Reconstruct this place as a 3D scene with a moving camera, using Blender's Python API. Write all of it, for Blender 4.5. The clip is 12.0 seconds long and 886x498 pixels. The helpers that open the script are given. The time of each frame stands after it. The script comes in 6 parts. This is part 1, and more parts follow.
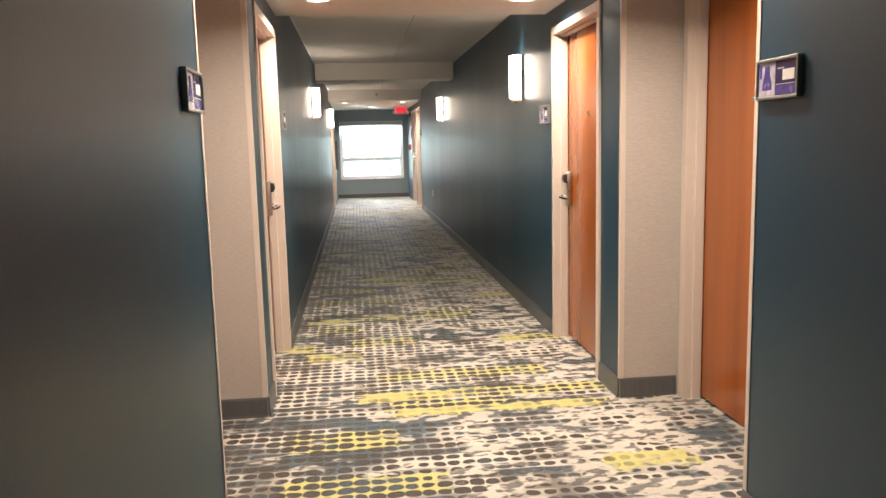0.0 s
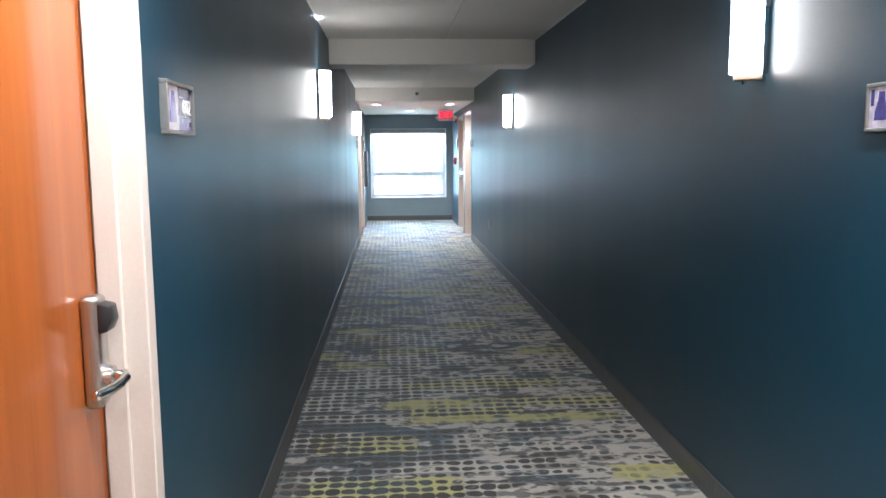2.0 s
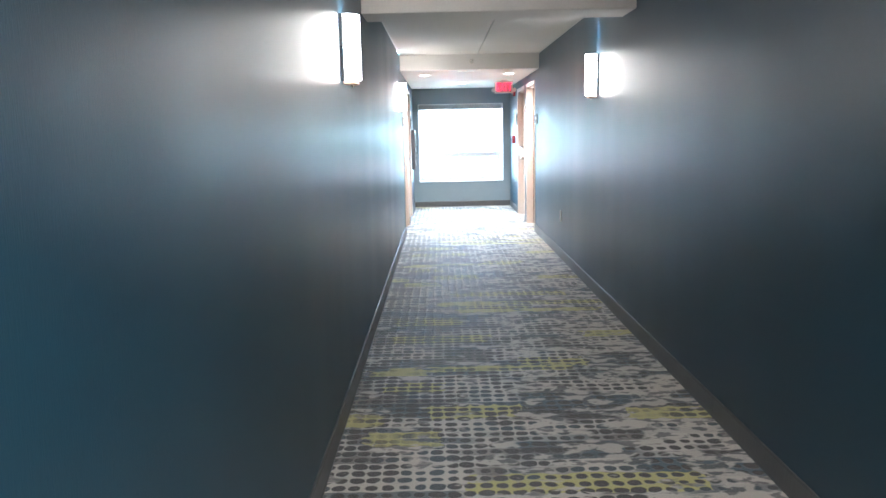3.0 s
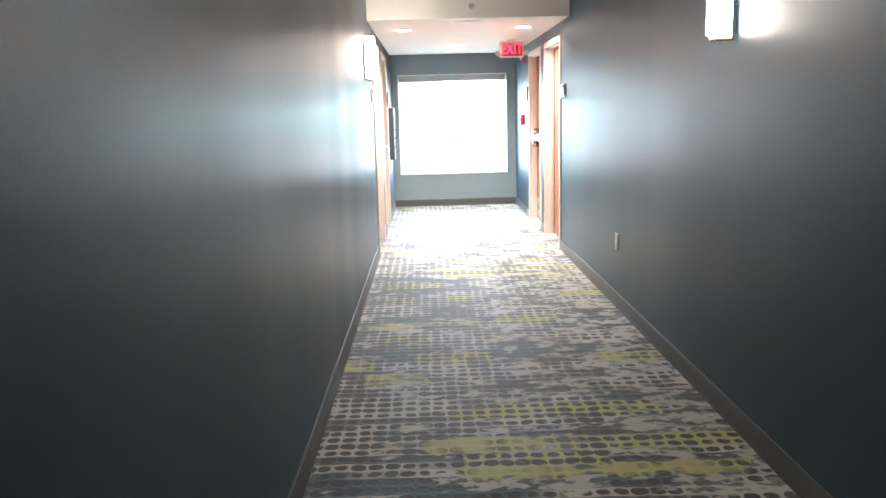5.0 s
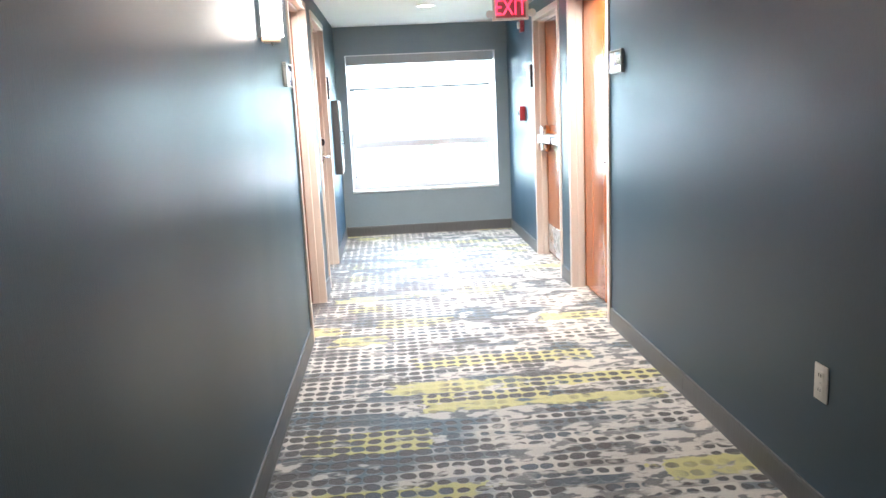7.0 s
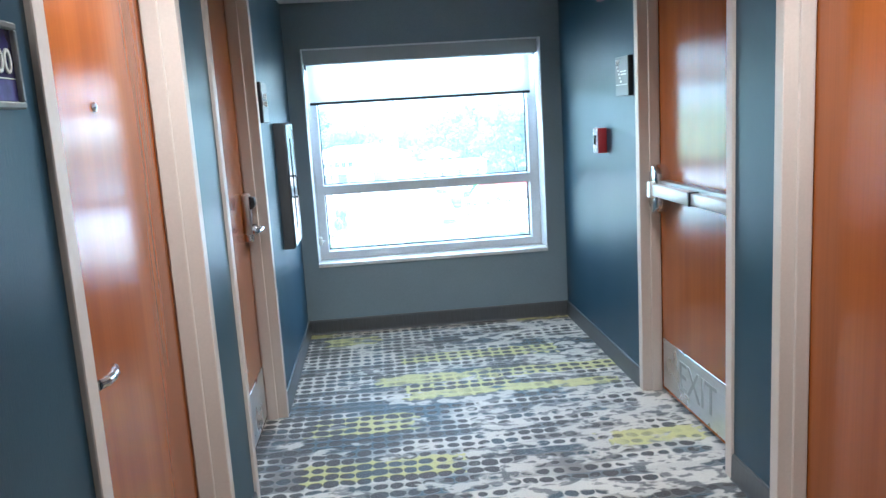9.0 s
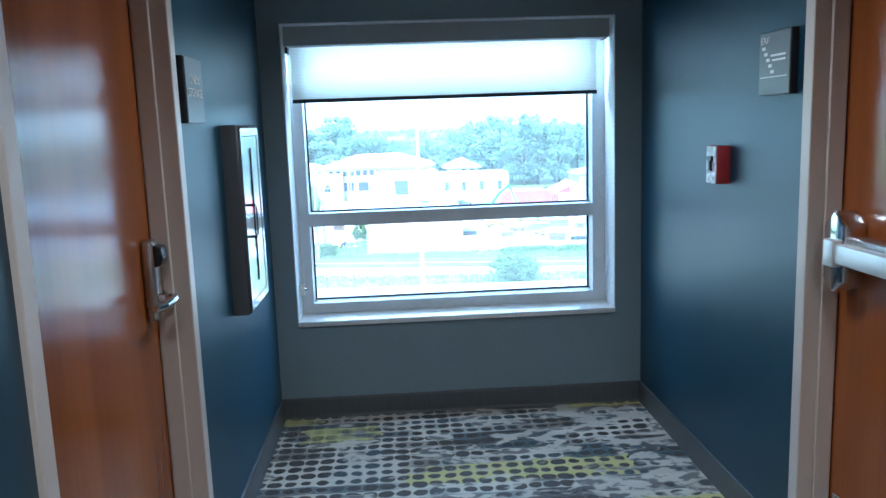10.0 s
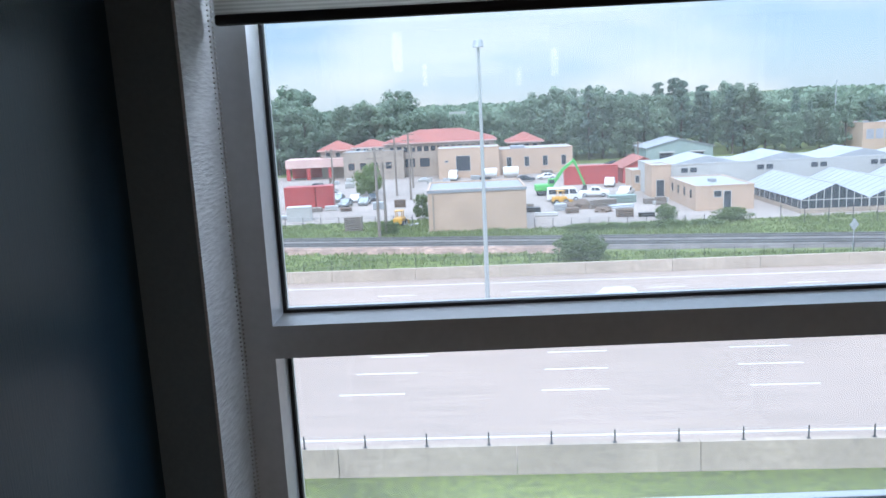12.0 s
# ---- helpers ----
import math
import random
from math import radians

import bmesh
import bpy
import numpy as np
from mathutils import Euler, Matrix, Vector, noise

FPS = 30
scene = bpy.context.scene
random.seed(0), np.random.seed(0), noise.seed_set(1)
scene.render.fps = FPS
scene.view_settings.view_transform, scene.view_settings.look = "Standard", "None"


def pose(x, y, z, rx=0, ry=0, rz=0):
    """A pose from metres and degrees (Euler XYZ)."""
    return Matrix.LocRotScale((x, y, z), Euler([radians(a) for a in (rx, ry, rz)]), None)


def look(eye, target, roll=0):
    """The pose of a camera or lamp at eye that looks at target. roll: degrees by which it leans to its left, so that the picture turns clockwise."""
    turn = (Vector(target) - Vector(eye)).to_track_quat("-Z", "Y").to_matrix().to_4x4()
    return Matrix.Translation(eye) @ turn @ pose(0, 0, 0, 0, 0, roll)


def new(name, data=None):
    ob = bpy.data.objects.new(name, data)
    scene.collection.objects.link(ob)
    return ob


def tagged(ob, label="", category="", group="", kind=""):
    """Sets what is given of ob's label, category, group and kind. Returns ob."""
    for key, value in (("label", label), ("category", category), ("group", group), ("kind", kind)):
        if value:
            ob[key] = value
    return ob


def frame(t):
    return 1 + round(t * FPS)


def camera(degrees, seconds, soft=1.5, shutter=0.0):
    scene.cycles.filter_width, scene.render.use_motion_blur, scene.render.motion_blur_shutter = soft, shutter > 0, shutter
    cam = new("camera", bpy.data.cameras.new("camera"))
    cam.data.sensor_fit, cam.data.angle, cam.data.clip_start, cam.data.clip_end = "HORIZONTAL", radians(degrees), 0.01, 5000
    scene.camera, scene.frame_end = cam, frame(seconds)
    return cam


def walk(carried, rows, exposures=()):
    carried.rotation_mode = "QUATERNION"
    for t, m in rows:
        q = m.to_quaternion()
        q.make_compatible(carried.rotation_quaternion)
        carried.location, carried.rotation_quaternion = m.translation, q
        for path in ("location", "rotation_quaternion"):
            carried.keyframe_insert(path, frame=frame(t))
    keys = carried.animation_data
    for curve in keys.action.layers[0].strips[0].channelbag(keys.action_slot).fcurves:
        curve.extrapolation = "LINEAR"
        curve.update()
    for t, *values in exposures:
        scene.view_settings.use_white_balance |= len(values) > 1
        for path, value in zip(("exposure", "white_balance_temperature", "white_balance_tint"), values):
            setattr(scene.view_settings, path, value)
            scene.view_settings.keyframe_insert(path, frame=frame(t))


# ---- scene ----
cam = camera(59.7, 12.0)

PATH = [
    (0, (-0.415, -1.316, 1.337), (-0.2, 0.654, 1.063), -1.4),
    (0.5, (-0.366, -0.435, 1.326), (-0.126, 1.533, 1.064), -1.0),
    (1, (-0.353, 0.435, 1.338), (-0.117, 2.404, 1.076), -0.8),
    (1.5, (-0.336, 1.311, 1.386), (-0.078, 3.274, 1.108), -0.6),
    (2, (-0.377, 2.095, 1.4), (-0.246, 4.075, 1.152), -0.4),
    (2.5, (-0.376, 2.982, 1.421), (-0.316, 4.959, 1.131), -1.0),
    (3, (-0.402, 3.745, 1.39), (-0.4, 5.723, 1.09), -1.2),
    (3.2, (-0.423, 4.072, 1.407), (-0.429, 6.052, 1.13), -1.3),
    (4.8, (-0.393, 6.59, 1.406), (-0.372, 8.566, 1.099), -1.8),
    (5, (-0.393, 6.87, 1.377), (-0.361, 8.839, 1.025), -1.5),
    (5.5, (-0.382, 7.62, 1.354), (-0.292, 9.586, 0.996), -1.1),
    (6, (-0.376, 8.375, 1.36), (-0.292, 10.345, 1.026), -1.5),
    (6.5, (-0.42, 9.165, 1.353), (-0.32, 11.131, 0.999), -2.1),
    (6.7, (-0.39, 9.487, 1.34), (-0.28, 11.45, 0.975), -2.4),
    (8.3, (-0.347, 11.97, 1.362), (-0.171, 13.931, 1.012), -3.4),
    (8.5, (-0.371, 12.293, 1.418), (-0.156, 14.251, 1.069), -3.3),
    (9, (-0.363, 13.062, 1.426), (-0.207, 15.027, 1.084), -3.5),
    (9.5, (-0.331, 13.813, 1.451), (-0.139, 15.781, 1.151), -2.4),
    (10, (-0.28, 14.53, 1.405), (-0.172, 16.503, 1.091), -2),
    (10.5, (-0.361, 15.229, 1.406), (-0.305, 17.198, 1.061), -1.2),
    (11, (-0.346, 15.861, 1.387), (-0.347, 17.832, 1.044), -1.2),
    (11.5, (-0.384, 16.467, 1.393), (-0.425, 18.435, 1.04), -1.8),
    (12, (-0.368, 17.006, 1.391), (-0.421, 18.971, 1.02), -2.8),
]
walk(cam, [(t, look(eye, aim, roll)) for t, eye, aim, roll in PATH],
     exposures=[(0, 5.45, 6200, 10), (1.0, 5.3, 5550, 9), (1.6, 5.4, 4950, 5), (2.2, 5.85, 4850, 5), (3.0, 6.55, 4950, 6), (4.8, 6.65, 5500, 9), (6.5, 6.45, 5400, 9), (8.3, 5.5, 5200, 9),
                (9.0, 4.85, 4750, 3), (9.5, 4.45, 4550, 1), (10.0, 3.9, 4450, 1), (10.5, 3.3, 4550, 2), (11.0, 2.72, 5100, 8), (11.5, 2.2, 5500, 16), (12.0, 1.92, 5750, 16)])

# ---- world, sun, large lights ----
SUN_EL, SUN_AZ = 52.0, 205.0          # the sun stands behind the building, to its south-west


def make_world():
    w = bpy.data.worlds.new("sky")
    w.use_nodes = True
    nt = w.node_tree
    back = nt.nodes["Background"]
    sky = nt.nodes.new("ShaderNodeTexSky")
    sky.sky_type, sky.sun_disc = "NISHITA", False
    sky.sun_elevation, sky.sun_rotation = radians(SUN_EL), radians(SUN_AZ)
    sky.air_density, sky.dust_density = 1.0, 0.2
    co = nt.nodes.new("ShaderNodeTexCoord")
    mp = nt.nodes.new("ShaderNodeMapping")
    mp.inputs["Scale"].default_value = (1.0, 1.0, 3.2)
    cloud = nt.nodes.new("ShaderNodeTexNoise")
    cloud.inputs["Scale"].default_value, cloud.inputs["Detail"].default_value = 2.6, 6
    ramp = nt.nodes.new("ShaderNodeMapRange")
    ramp.inputs["From Min"].default_value, ramp.inputs["From Max"].default_value = 0.40, 0.58
    mix = nt.nodes.new("ShaderNodeMix")
    mix.data_type = "RGBA"
    mix.inputs["A"].default_value, mix.inputs["B"].default_value = (4.1, 4.2, 4.3, 1), (2.2, 3.0, 3.75, 1)
    nt.links.new(co.outputs["Generated"], mp.inputs["Vector"])
    nt.links.new(mp.outputs["Vector"], cloud.inputs["Vector"])
    nt.links.new(cloud.outputs["Fac"], ramp.inputs["Value"])
    nt.links.new(ramp.outputs["Result"], mix.inputs["Factor"])
    both = nt.nodes.new("ShaderNodeMix")          # thin cloud lies over the clear sky
    both.data_type = "RGBA"
    both.inputs["Factor"].default_value = 0.82
    nt.links.new(sky.outputs["Color"], both.inputs["A"])
    nt.links.new(mix.outputs["Result"], both.inputs["B"])
    sep = nt.nodes.new("ShaderNodeSeparateXYZ")
    nt.links.new(co.outputs["Generated"], sep.inputs[0])
    up = nt.nodes.new("ShaderNodeMapRange")      # a bright overcast sky is about three times as bright overhead
    up.inputs["From Min"].default_value, up.inputs["From Max"].default_value = 0.12, 0.8
    up.inputs["To Min"].default_value, up.inputs["To Max"].default_value = 0.84, 3.5
    nt.links.new(sep.outputs[2], up.inputs["Value"])
    scaled = nt.nodes.new("ShaderNodeVectorMath")
    scaled.operation = "SCALE"
    nt.links.new(both.outputs["Result"], scaled.inputs[0])
    nt.links.new(up.outputs["Result"], scaled.inputs["Scale"])
    nt.links.new(scaled.outputs[0], back.inputs["Color"])
    back.inputs["Strength"].default_value = 0.072
    scene.world = w


make_world()
sun = new("sun", bpy.data.lights.new("sun", "SUN"))
sun.data.energy, sun.data.angle, sun.data.color = 0.85, radians(10), (1.0, 0.92, 0.82)
sun.matrix_world = look((60 * math.sin(radians(SUN_AZ)), 60 * math.cos(radians(SUN_AZ)), 60 * math.tan(radians(SUN_EL))), (0, 0, 0))

SCONCE_GLOW = 0.68
SKY_LAMP_WATTS = 1.8     # sky light that comes in behind the blind's cloth
LENS_GLOW = 0.6
DOWNLIGHT_WATTS = 0.7

# ---- materials ----
MATS = {}


def node(nt, kind, **values):
    n = nt.nodes.new(kind)
    for key, value in values.items():
        n.inputs[key.replace("_", " ")].default_value = value
    return n


def math_node(nt, op, a, b=None, c=None):
    n = nt.nodes.new("ShaderNodeMath")
    n.operation = op
    for i, v in enumerate((a, b, c)):
        if v is None:
            continue
        if isinstance(v, (int, float)):
            n.inputs[i].default_value = v
        else:
            nt.links.new(v, n.inputs[i])
    return n.outputs[0]


def mix_colour(nt, fac, a, b):
    n = nt.nodes.new("ShaderNodeMix")
    n.data_type = "RGBA"
    for slot, v in (("Factor", fac), ("A", a), ("B", b)):
        if isinstance(v, (int, float)):
            n.inputs[slot].default_value = v
        elif isinstance(v, tuple):
            n.inputs[slot].default_value = (*v, 1) if len(v) == 3 else v
        else:
            nt.links.new(v, n.inputs[slot])
    return n.outputs["Result"]


def ranged(nt, v, lo, hi, a=0.0, b=1.0):
    n = node(nt, "ShaderNodeMapRange", From_Min=lo, From_Max=hi, To_Min=a, To_Max=b)
    nt.links.new(v, n.inputs["Value"])
    return n.outputs["Result"]


def coords(nt, scale=(1, 1, 1), shift=True):
    co = nt.nodes.new("ShaderNodeTexCoord")
    mp = node(nt, "ShaderNodeMapping", Scale=scale)
    nt.links.new(co.outputs["Object"], mp.inputs["Vector"])
    if shift:
        info = nt.nodes.new("ShaderNodeObjectInfo")
        add = math_node(nt, "MULTIPLY", info.outputs["Random"], 37.0)
        cmb = nt.nodes.new("ShaderNodeCombineXYZ")
        nt.links.new(add, cmb.inputs[0])
        nt.links.new(add, cmb.inputs[1])
        nt.links.new(cmb.outputs[0], mp.inputs["Location"])
    return mp.outputs["Vector"]


def noise_at(nt, vec, scale, detail=3, rough=0.5):
    n = node(nt, "ShaderNodeTexNoise", Scale=scale, Detail=detail, Roughness=rough)
    nt.links.new(vec, n.inputs["Vector"])
    return n.outputs["Fac"]


def surface(name, col, rough=0.5, metal=0.0, stain=0.12, stain_scale=1.3, grain=0.08, grain_scale=60.0, grain_stretch=(1, 1, 1), bump=0.05,
            spec=0.5, tone=None, shift=True):
    """A plain real surface: two scales of variation in colour and gloss, and fine relief."""
    m = bpy.data.materials.new(name)
    m.use_nodes = True
    nt = m.node_tree
    bsdf = nt.nodes["Principled BSDF"]
    bsdf.inputs["Metallic"].default_value = metal
    bsdf.inputs["Specular IOR Level"].default_value = spec
    big = noise_at(nt, coords(nt, (1, 1, 1), shift), stain_scale, 4)
    fine = noise_at(nt, coords(nt, grain_stretch, shift), grain_scale, 3)
    dark = tuple(c * (1 - stain * 2) for c in col)
    lite = tuple(min(0.9, c * (1 + stain)) for c in col) if tone is None else tone
    base = mix_colour(nt, ranged(nt, big, 0.3, 0.7), dark, lite)
    g = ranged(nt, fine, 0.3, 0.7, 1 - grain * 1.5, 1 + grain)
    hsv = node(nt, "ShaderNodeHueSaturation")
    nt.links.new(base, hsv.inputs["Color"])
    nt.links.new(g, hsv.inputs["Value"])
    nt.links.new(hsv.outputs["Color"], bsdf.inputs["Base Color"])
    nt.links.new(ranged(nt, big, 0.3, 0.7, max(0.02, rough - 0.06), min(1, rough + 0.06)), bsdf.inputs["Roughness"])
    if bump:
        bp = node(nt, "ShaderNodeBump", Strength=bump, Distance=0.004)
        nt.links.new(fine, bp.inputs["Height"])
        nt.links.new(bp.outputs["Normal"], bsdf.inputs["Normal"])
    MATS[name] = m
    return m


def glowing(name, col, strength):
    m = bpy.data.materials.new(name)
    m.use_nodes = True
    b = m.node_tree.nodes["Principled BSDF"]
    b.inputs["Base Color"].default_value = (*col, 1)
    b.inputs["Roughness"].default_value = 0.4
    b.inputs["Emission Color"].default_value = (*col, 1)
    b.inputs["Emission Strength"].default_value = strength
    MATS[name] = m
    return m


def pane_glass(name, tint, gloss=1.0, haze=0.0):
    """A clear pane; the thin daylit film stands in for haze and glare outside."""
    m = bpy.data.materials.new(name)
    m.use_nodes = True
    nt = m.node_tree
    nt.nodes.remove(nt.nodes["Principled BSDF"])
    clear = node(nt, "ShaderNodeBsdfTransparent", Color=(*tint, 1))
    shine = node(nt, "ShaderNodeBsdfGlossy", Roughness=0.01)
    fres = node(nt, "ShaderNodeFresnel", IOR=1.45)
    fac = math_node(nt, "MULTIPLY", fres.outputs[0], gloss)
    mix = nt.nodes.new("ShaderNodeMixShader")
    nt.links.new(fac, mix.inputs[0])
    nt.links.new(clear.outputs[0], mix.inputs[1])
    nt.links.new(shine.outputs[0], mix.inputs[2])
    out = mix.outputs[0]
    if haze:
        film = node(nt, "ShaderNodeBsdfTranslucent", Color=(0.96, 0.97, 0.96, 1))
        veil = nt.nodes.new("ShaderNodeMixShader")
        nt.links.new(ranged(nt, noise_at(nt, coords(nt), 1.6, 4), 0.3, 0.7, haze * 0.6, haze * 1.4), veil.inputs[0])
        nt.links.new(out, veil.inputs[1])
        nt.links.new(film.outputs[0], veil.inputs[2])
        out = veil.outputs[0]
    nt.links.new(out, nt.nodes["Material Output"].inputs["Surface"])
    MATS[name] = m
    return m


def carpet_material():
    """Loop-pile carpet: a grid of brown oval dots on cream, slate-blue fields and yellow bars; the design repeats every 3.62 m."""
    m = bpy.data.materials.new("carpet")
    m.use_nodes = True
    nt = m.node_tree
    bsdf = nt.nodes["Principled BSDF"]
    bsdf.inputs["Roughness"].default_value = 0.62      # nylon loops glint against the light
    bsdf.inputs["Specular IOR Level"].default_value = 0.25
    bsdf.inputs["Sheen Weight"].default_value, bsdf.inputs["Sheen Roughness"].default_value = 0.26, 0.42
    raw = coords(nt, (1, 1, 1), False)
    wob = node(nt, "ShaderNodeTexNoise", Scale=9.0, Detail=2.0)
    nt.links.new(raw, wob.inputs["Vector"])
    sub = nt.nodes.new("ShaderNodeVectorMath")
    sub.operation = "MULTIPLY_ADD"
    nt.links.new(wob.outputs["Color"], sub.inputs[0])
    sub.inputs[1].default_value = (0.038, 0.034, 0)
    nt.links.new(raw, sub.inputs[2])
    sep = nt.nodes.new("ShaderNodeSeparateXYZ")
    nt.links.new(sub.outputs[0], sep.inputs[0])
    x = sep.outputs[0]
    turn = math_node(nt, "DIVIDE", math_node(nt, "SUBTRACT", sep.outputs[1], 4.44), 3.62)
    y = math_node(nt, "MULTIPLY", math_node(nt, "FRACT", turn), 3.62)
    u = math_node(nt, "DIVIDE", x, 0.065)
    v = math_node(nt, "DIVIDE", y, 3.62 / 55)
    fu = math_node(nt, "SUBTRACT", math_node(nt, "FRACT", u), 0.5)
    fv = math_node(nt, "SUBTRACT", math_node(nt, "FRACT", v), 0.5)
    uq, vq = math_node(nt, "FLOOR", u), math_node(nt, "FLOOR", v)

    def field(sx, sy, seed, detail=2.0, quant=True):
        c = nt.nodes.new("ShaderNodeCombineXYZ")
        nt.links.new(math_node(nt, "MULTIPLY", u, sx), c.inputs[0])
        nt.links.new(math_node(nt, "MULTIPLY", vq if quant else v, sy), c.inputs[1])
        c.inputs[2].default_value = seed
        return noise_at(nt, c.outputs[0], 1.0, detail)

    x01 = ranged(nt, x, -0.7, 0.75)
    size = ranged(nt, math_node(nt, "ADD", field(0.16, 0.22, 3.1, 2, False), math_node(nt, "MULTIPLY", x01, 0.16)), 0.40, 0.74, 0.50, 0.37)
    cell = nt.nodes.new("ShaderNodeCombineXYZ")
    nt.links.new(uq, cell.inputs[0])
    nt.links.new(vq, cell.inputs[1])
    white = nt.nodes.new("ShaderNodeTexWhiteNoise")
    nt.links.new(cell.outputs[0], white.inputs["Vector"])
    size = math_node(nt, "ADD", size, math_node(nt, "MULTIPLY", math_node(nt, "SUBTRACT", white.outputs["Value"], 0.5), 0.16))
    d = math_node(nt, "POWER", math_node(nt, "ADD", math_node(nt, "POWER", math_node(nt, "ABSOLUTE", fu), 2.2),
                                         math_node(nt, "POWER", math_node(nt, "ABSOLUTE", math_node(nt, "MULTIPLY", fv, 1.16)), 2.2)), 1 / 2.2)
    fuzz = math_node(nt, "MULTIPLY", math_node(nt, "SUBTRACT", noise_at(nt, raw, 120.0, 2), 0.5), 0.15)      # tufts blur the dots' rims
    dot = ranged(nt, math_node(nt, "SUBTRACT", math_node(nt, "ADD", d, fuzz), size), -0.04, 0.04, 1.0, 0.0)

    # yellow bars: x from, x to, along from, along to
    edge = noise_at(nt, coords(nt, (1, 1, 1), False), 17.0, 3)
    shake = math_node(nt, "MULTIPLY", math_node(nt, "SUBTRACT", edge, 0.5), 0.16)

    def bars(rows):
        total = None
        for x0, x1, y0, y1 in rows:
            dx = math_node(nt, "SUBTRACT", math_node(nt, "ABSOLUTE", math_node(nt, "SUBTRACT", x, (x0 + x1) / 2)), (x1 - x0) / 2)
            dy = math_node(nt, "SUBTRACT", math_node(nt, "ABSOLUTE", math_node(nt, "SUBTRACT", y, (y0 + y1) / 2)), (y1 - y0) / 2)
            far = math_node(nt, "MAXIMUM", math_node(nt, "ADD", dx, math_node(nt, "MULTIPLY", shake, 1.6)), math_node(nt, "ADD", dy, math_node(nt, "MULTIPLY", shake, 0.45)))
            inside = ranged(nt, far, 0.016, 0.026, 1.0, 0.0)
            total = inside if total is None else math_node(nt, "MAXIMUM", total, inside)
        return total

    solid = bars(((-0.70, 0.36, 0.085, 0.145), (-0.80, -0.50, 0.01, 0.085), (0.60, 0.95, 0.80, 0.92), (-0.25, 0.82, 1.56, 1.63), (-0.40, 0.20, 1.80, 1.92),
                  (-0.72, -0.44, 2.63, 2.76), (-0.91, -0.72, 2.86, 2.99), (0.55, 0.93, 2.90, 3.02)))
    dotted = bars(((-0.72, -0.10, 0.71, 0.86), (-0.72, -0.26, 1.19, 1.36), (-0.25, 0.30, 1.62, 1.74), (0.15, 0.92, 1.80, 1.90), (-0.28, 0.63, 2.15, 2.28), (-0.46, -0.05, 2.95, 3.10),
                   (-0.70, -0.42, 3.35, 3.48), (0.10, 0.45, 0.16, 0.30)))
    yellow = math_node(nt, "MULTIPLY", math_node(nt, "MAXIMUM", solid, dotted), ranged(nt, field(0.45, 0.8, 120.0, 3, False), 0.36, 0.44))
    blue = ranged(nt, field(0.075, 0.16, 11.0, 3), 0.51, 0.58)
    brown = ranged(nt, field(0.10, 0.30, 41.0, 2), 0.54, 0.59)
    cream, slate, taupe = (0.53, 0.485, 0.42), (0.062, 0.094, 0.116), (0.042, 0.035, 0.029)
    ground_col = mix_colour(nt, blue, cream, slate)
    ground_col = mix_colour(nt, math_node(nt, "MULTIPLY", brown, 0.8), ground_col, (0.085, 0.07, 0.06))
    ground_col = mix_colour(nt, yellow, ground_col, (0.48, 0.44, 0.16))
    streak = ranged(nt, field(0.05, 0.9, 23.0, 2), 0.57, 0.61)
    ground_col = mix_colour(nt, math_node(nt, "MULTIPLY", math_node(nt, "MULTIPLY", streak, 0.85), math_node(nt, "SUBTRACT", 1.0, yellow)), ground_col, (0.060, 0.078, 0.092))
    dot_col = mix_colour(nt, ranged(nt, field(0.2, 0.3, 55.0), 0.53, 0.6), taupe, (0.046, 0.060, 0.070))
    # where the dots dissolve into blotches, more so towards the right-hand wall
    loose = ranged(nt, math_node(nt, "ADD", field(0.3, 0.5, 70.0, 3, False), math_node(nt, "MULTIPLY", x01, 0.12)), 0.58, 0.635)
    gone = math_node(nt, "MAXIMUM", math_node(nt, "MULTIPLY", loose, math_node(nt, "SUBTRACT", 1.0, yellow)), math_node(nt, "MULTIPLY", solid, ranged(nt, field(0.35, 0.6, 90.0, 3), 0.40, 0.56, 0.10, 0.90)))
    dot = math_node(nt, "MULTIPLY", dot, math_node(nt, "SUBTRACT", 1.0, gone))
    blot = ranged(nt, noise_at(nt, coords(nt, (1.0, 1.7, 1), False), 11.0, 4), 0.51, 0.56)
    blotc = mix_colour(nt, blot, cream, (0.085, 0.082, 0.082))
    ground_col = mix_colour(nt, math_node(nt, "MULTIPLY", math_node(nt, "MULTIPLY", loose, 0.85), math_node(nt, "SUBTRACT", 1.0, yellow)), ground_col, blotc)
    col = mix_colour(nt, dot, ground_col, dot_col)
    fibre = noise_at(nt, raw, 260.0, 3)
    hsv = node(nt, "ShaderNodeHueSaturation")
    nt.links.new(col, hsv.inputs["Color"])
    nt.links.new(ranged(nt, fibre, 0.25, 0.75, 0.70, 1.25), hsv.inputs["Value"])
    nt.links.new(hsv.outputs["Color"], bsdf.inputs["Base Color"])
    bp = node(nt, "ShaderNodeBump", Strength=0.6, Distance=0.006)
    nt.links.new(math_node(nt, "ADD", math_node(nt, "MULTIPLY", fibre, 0.6), math_node(nt, "MULTIPLY", dot, -0.9)), bp.inputs["Height"])
    nt.links.new(bp.outputs["Normal"], bsdf.inputs["Normal"])
    MATS["carpet"] = m
    return m


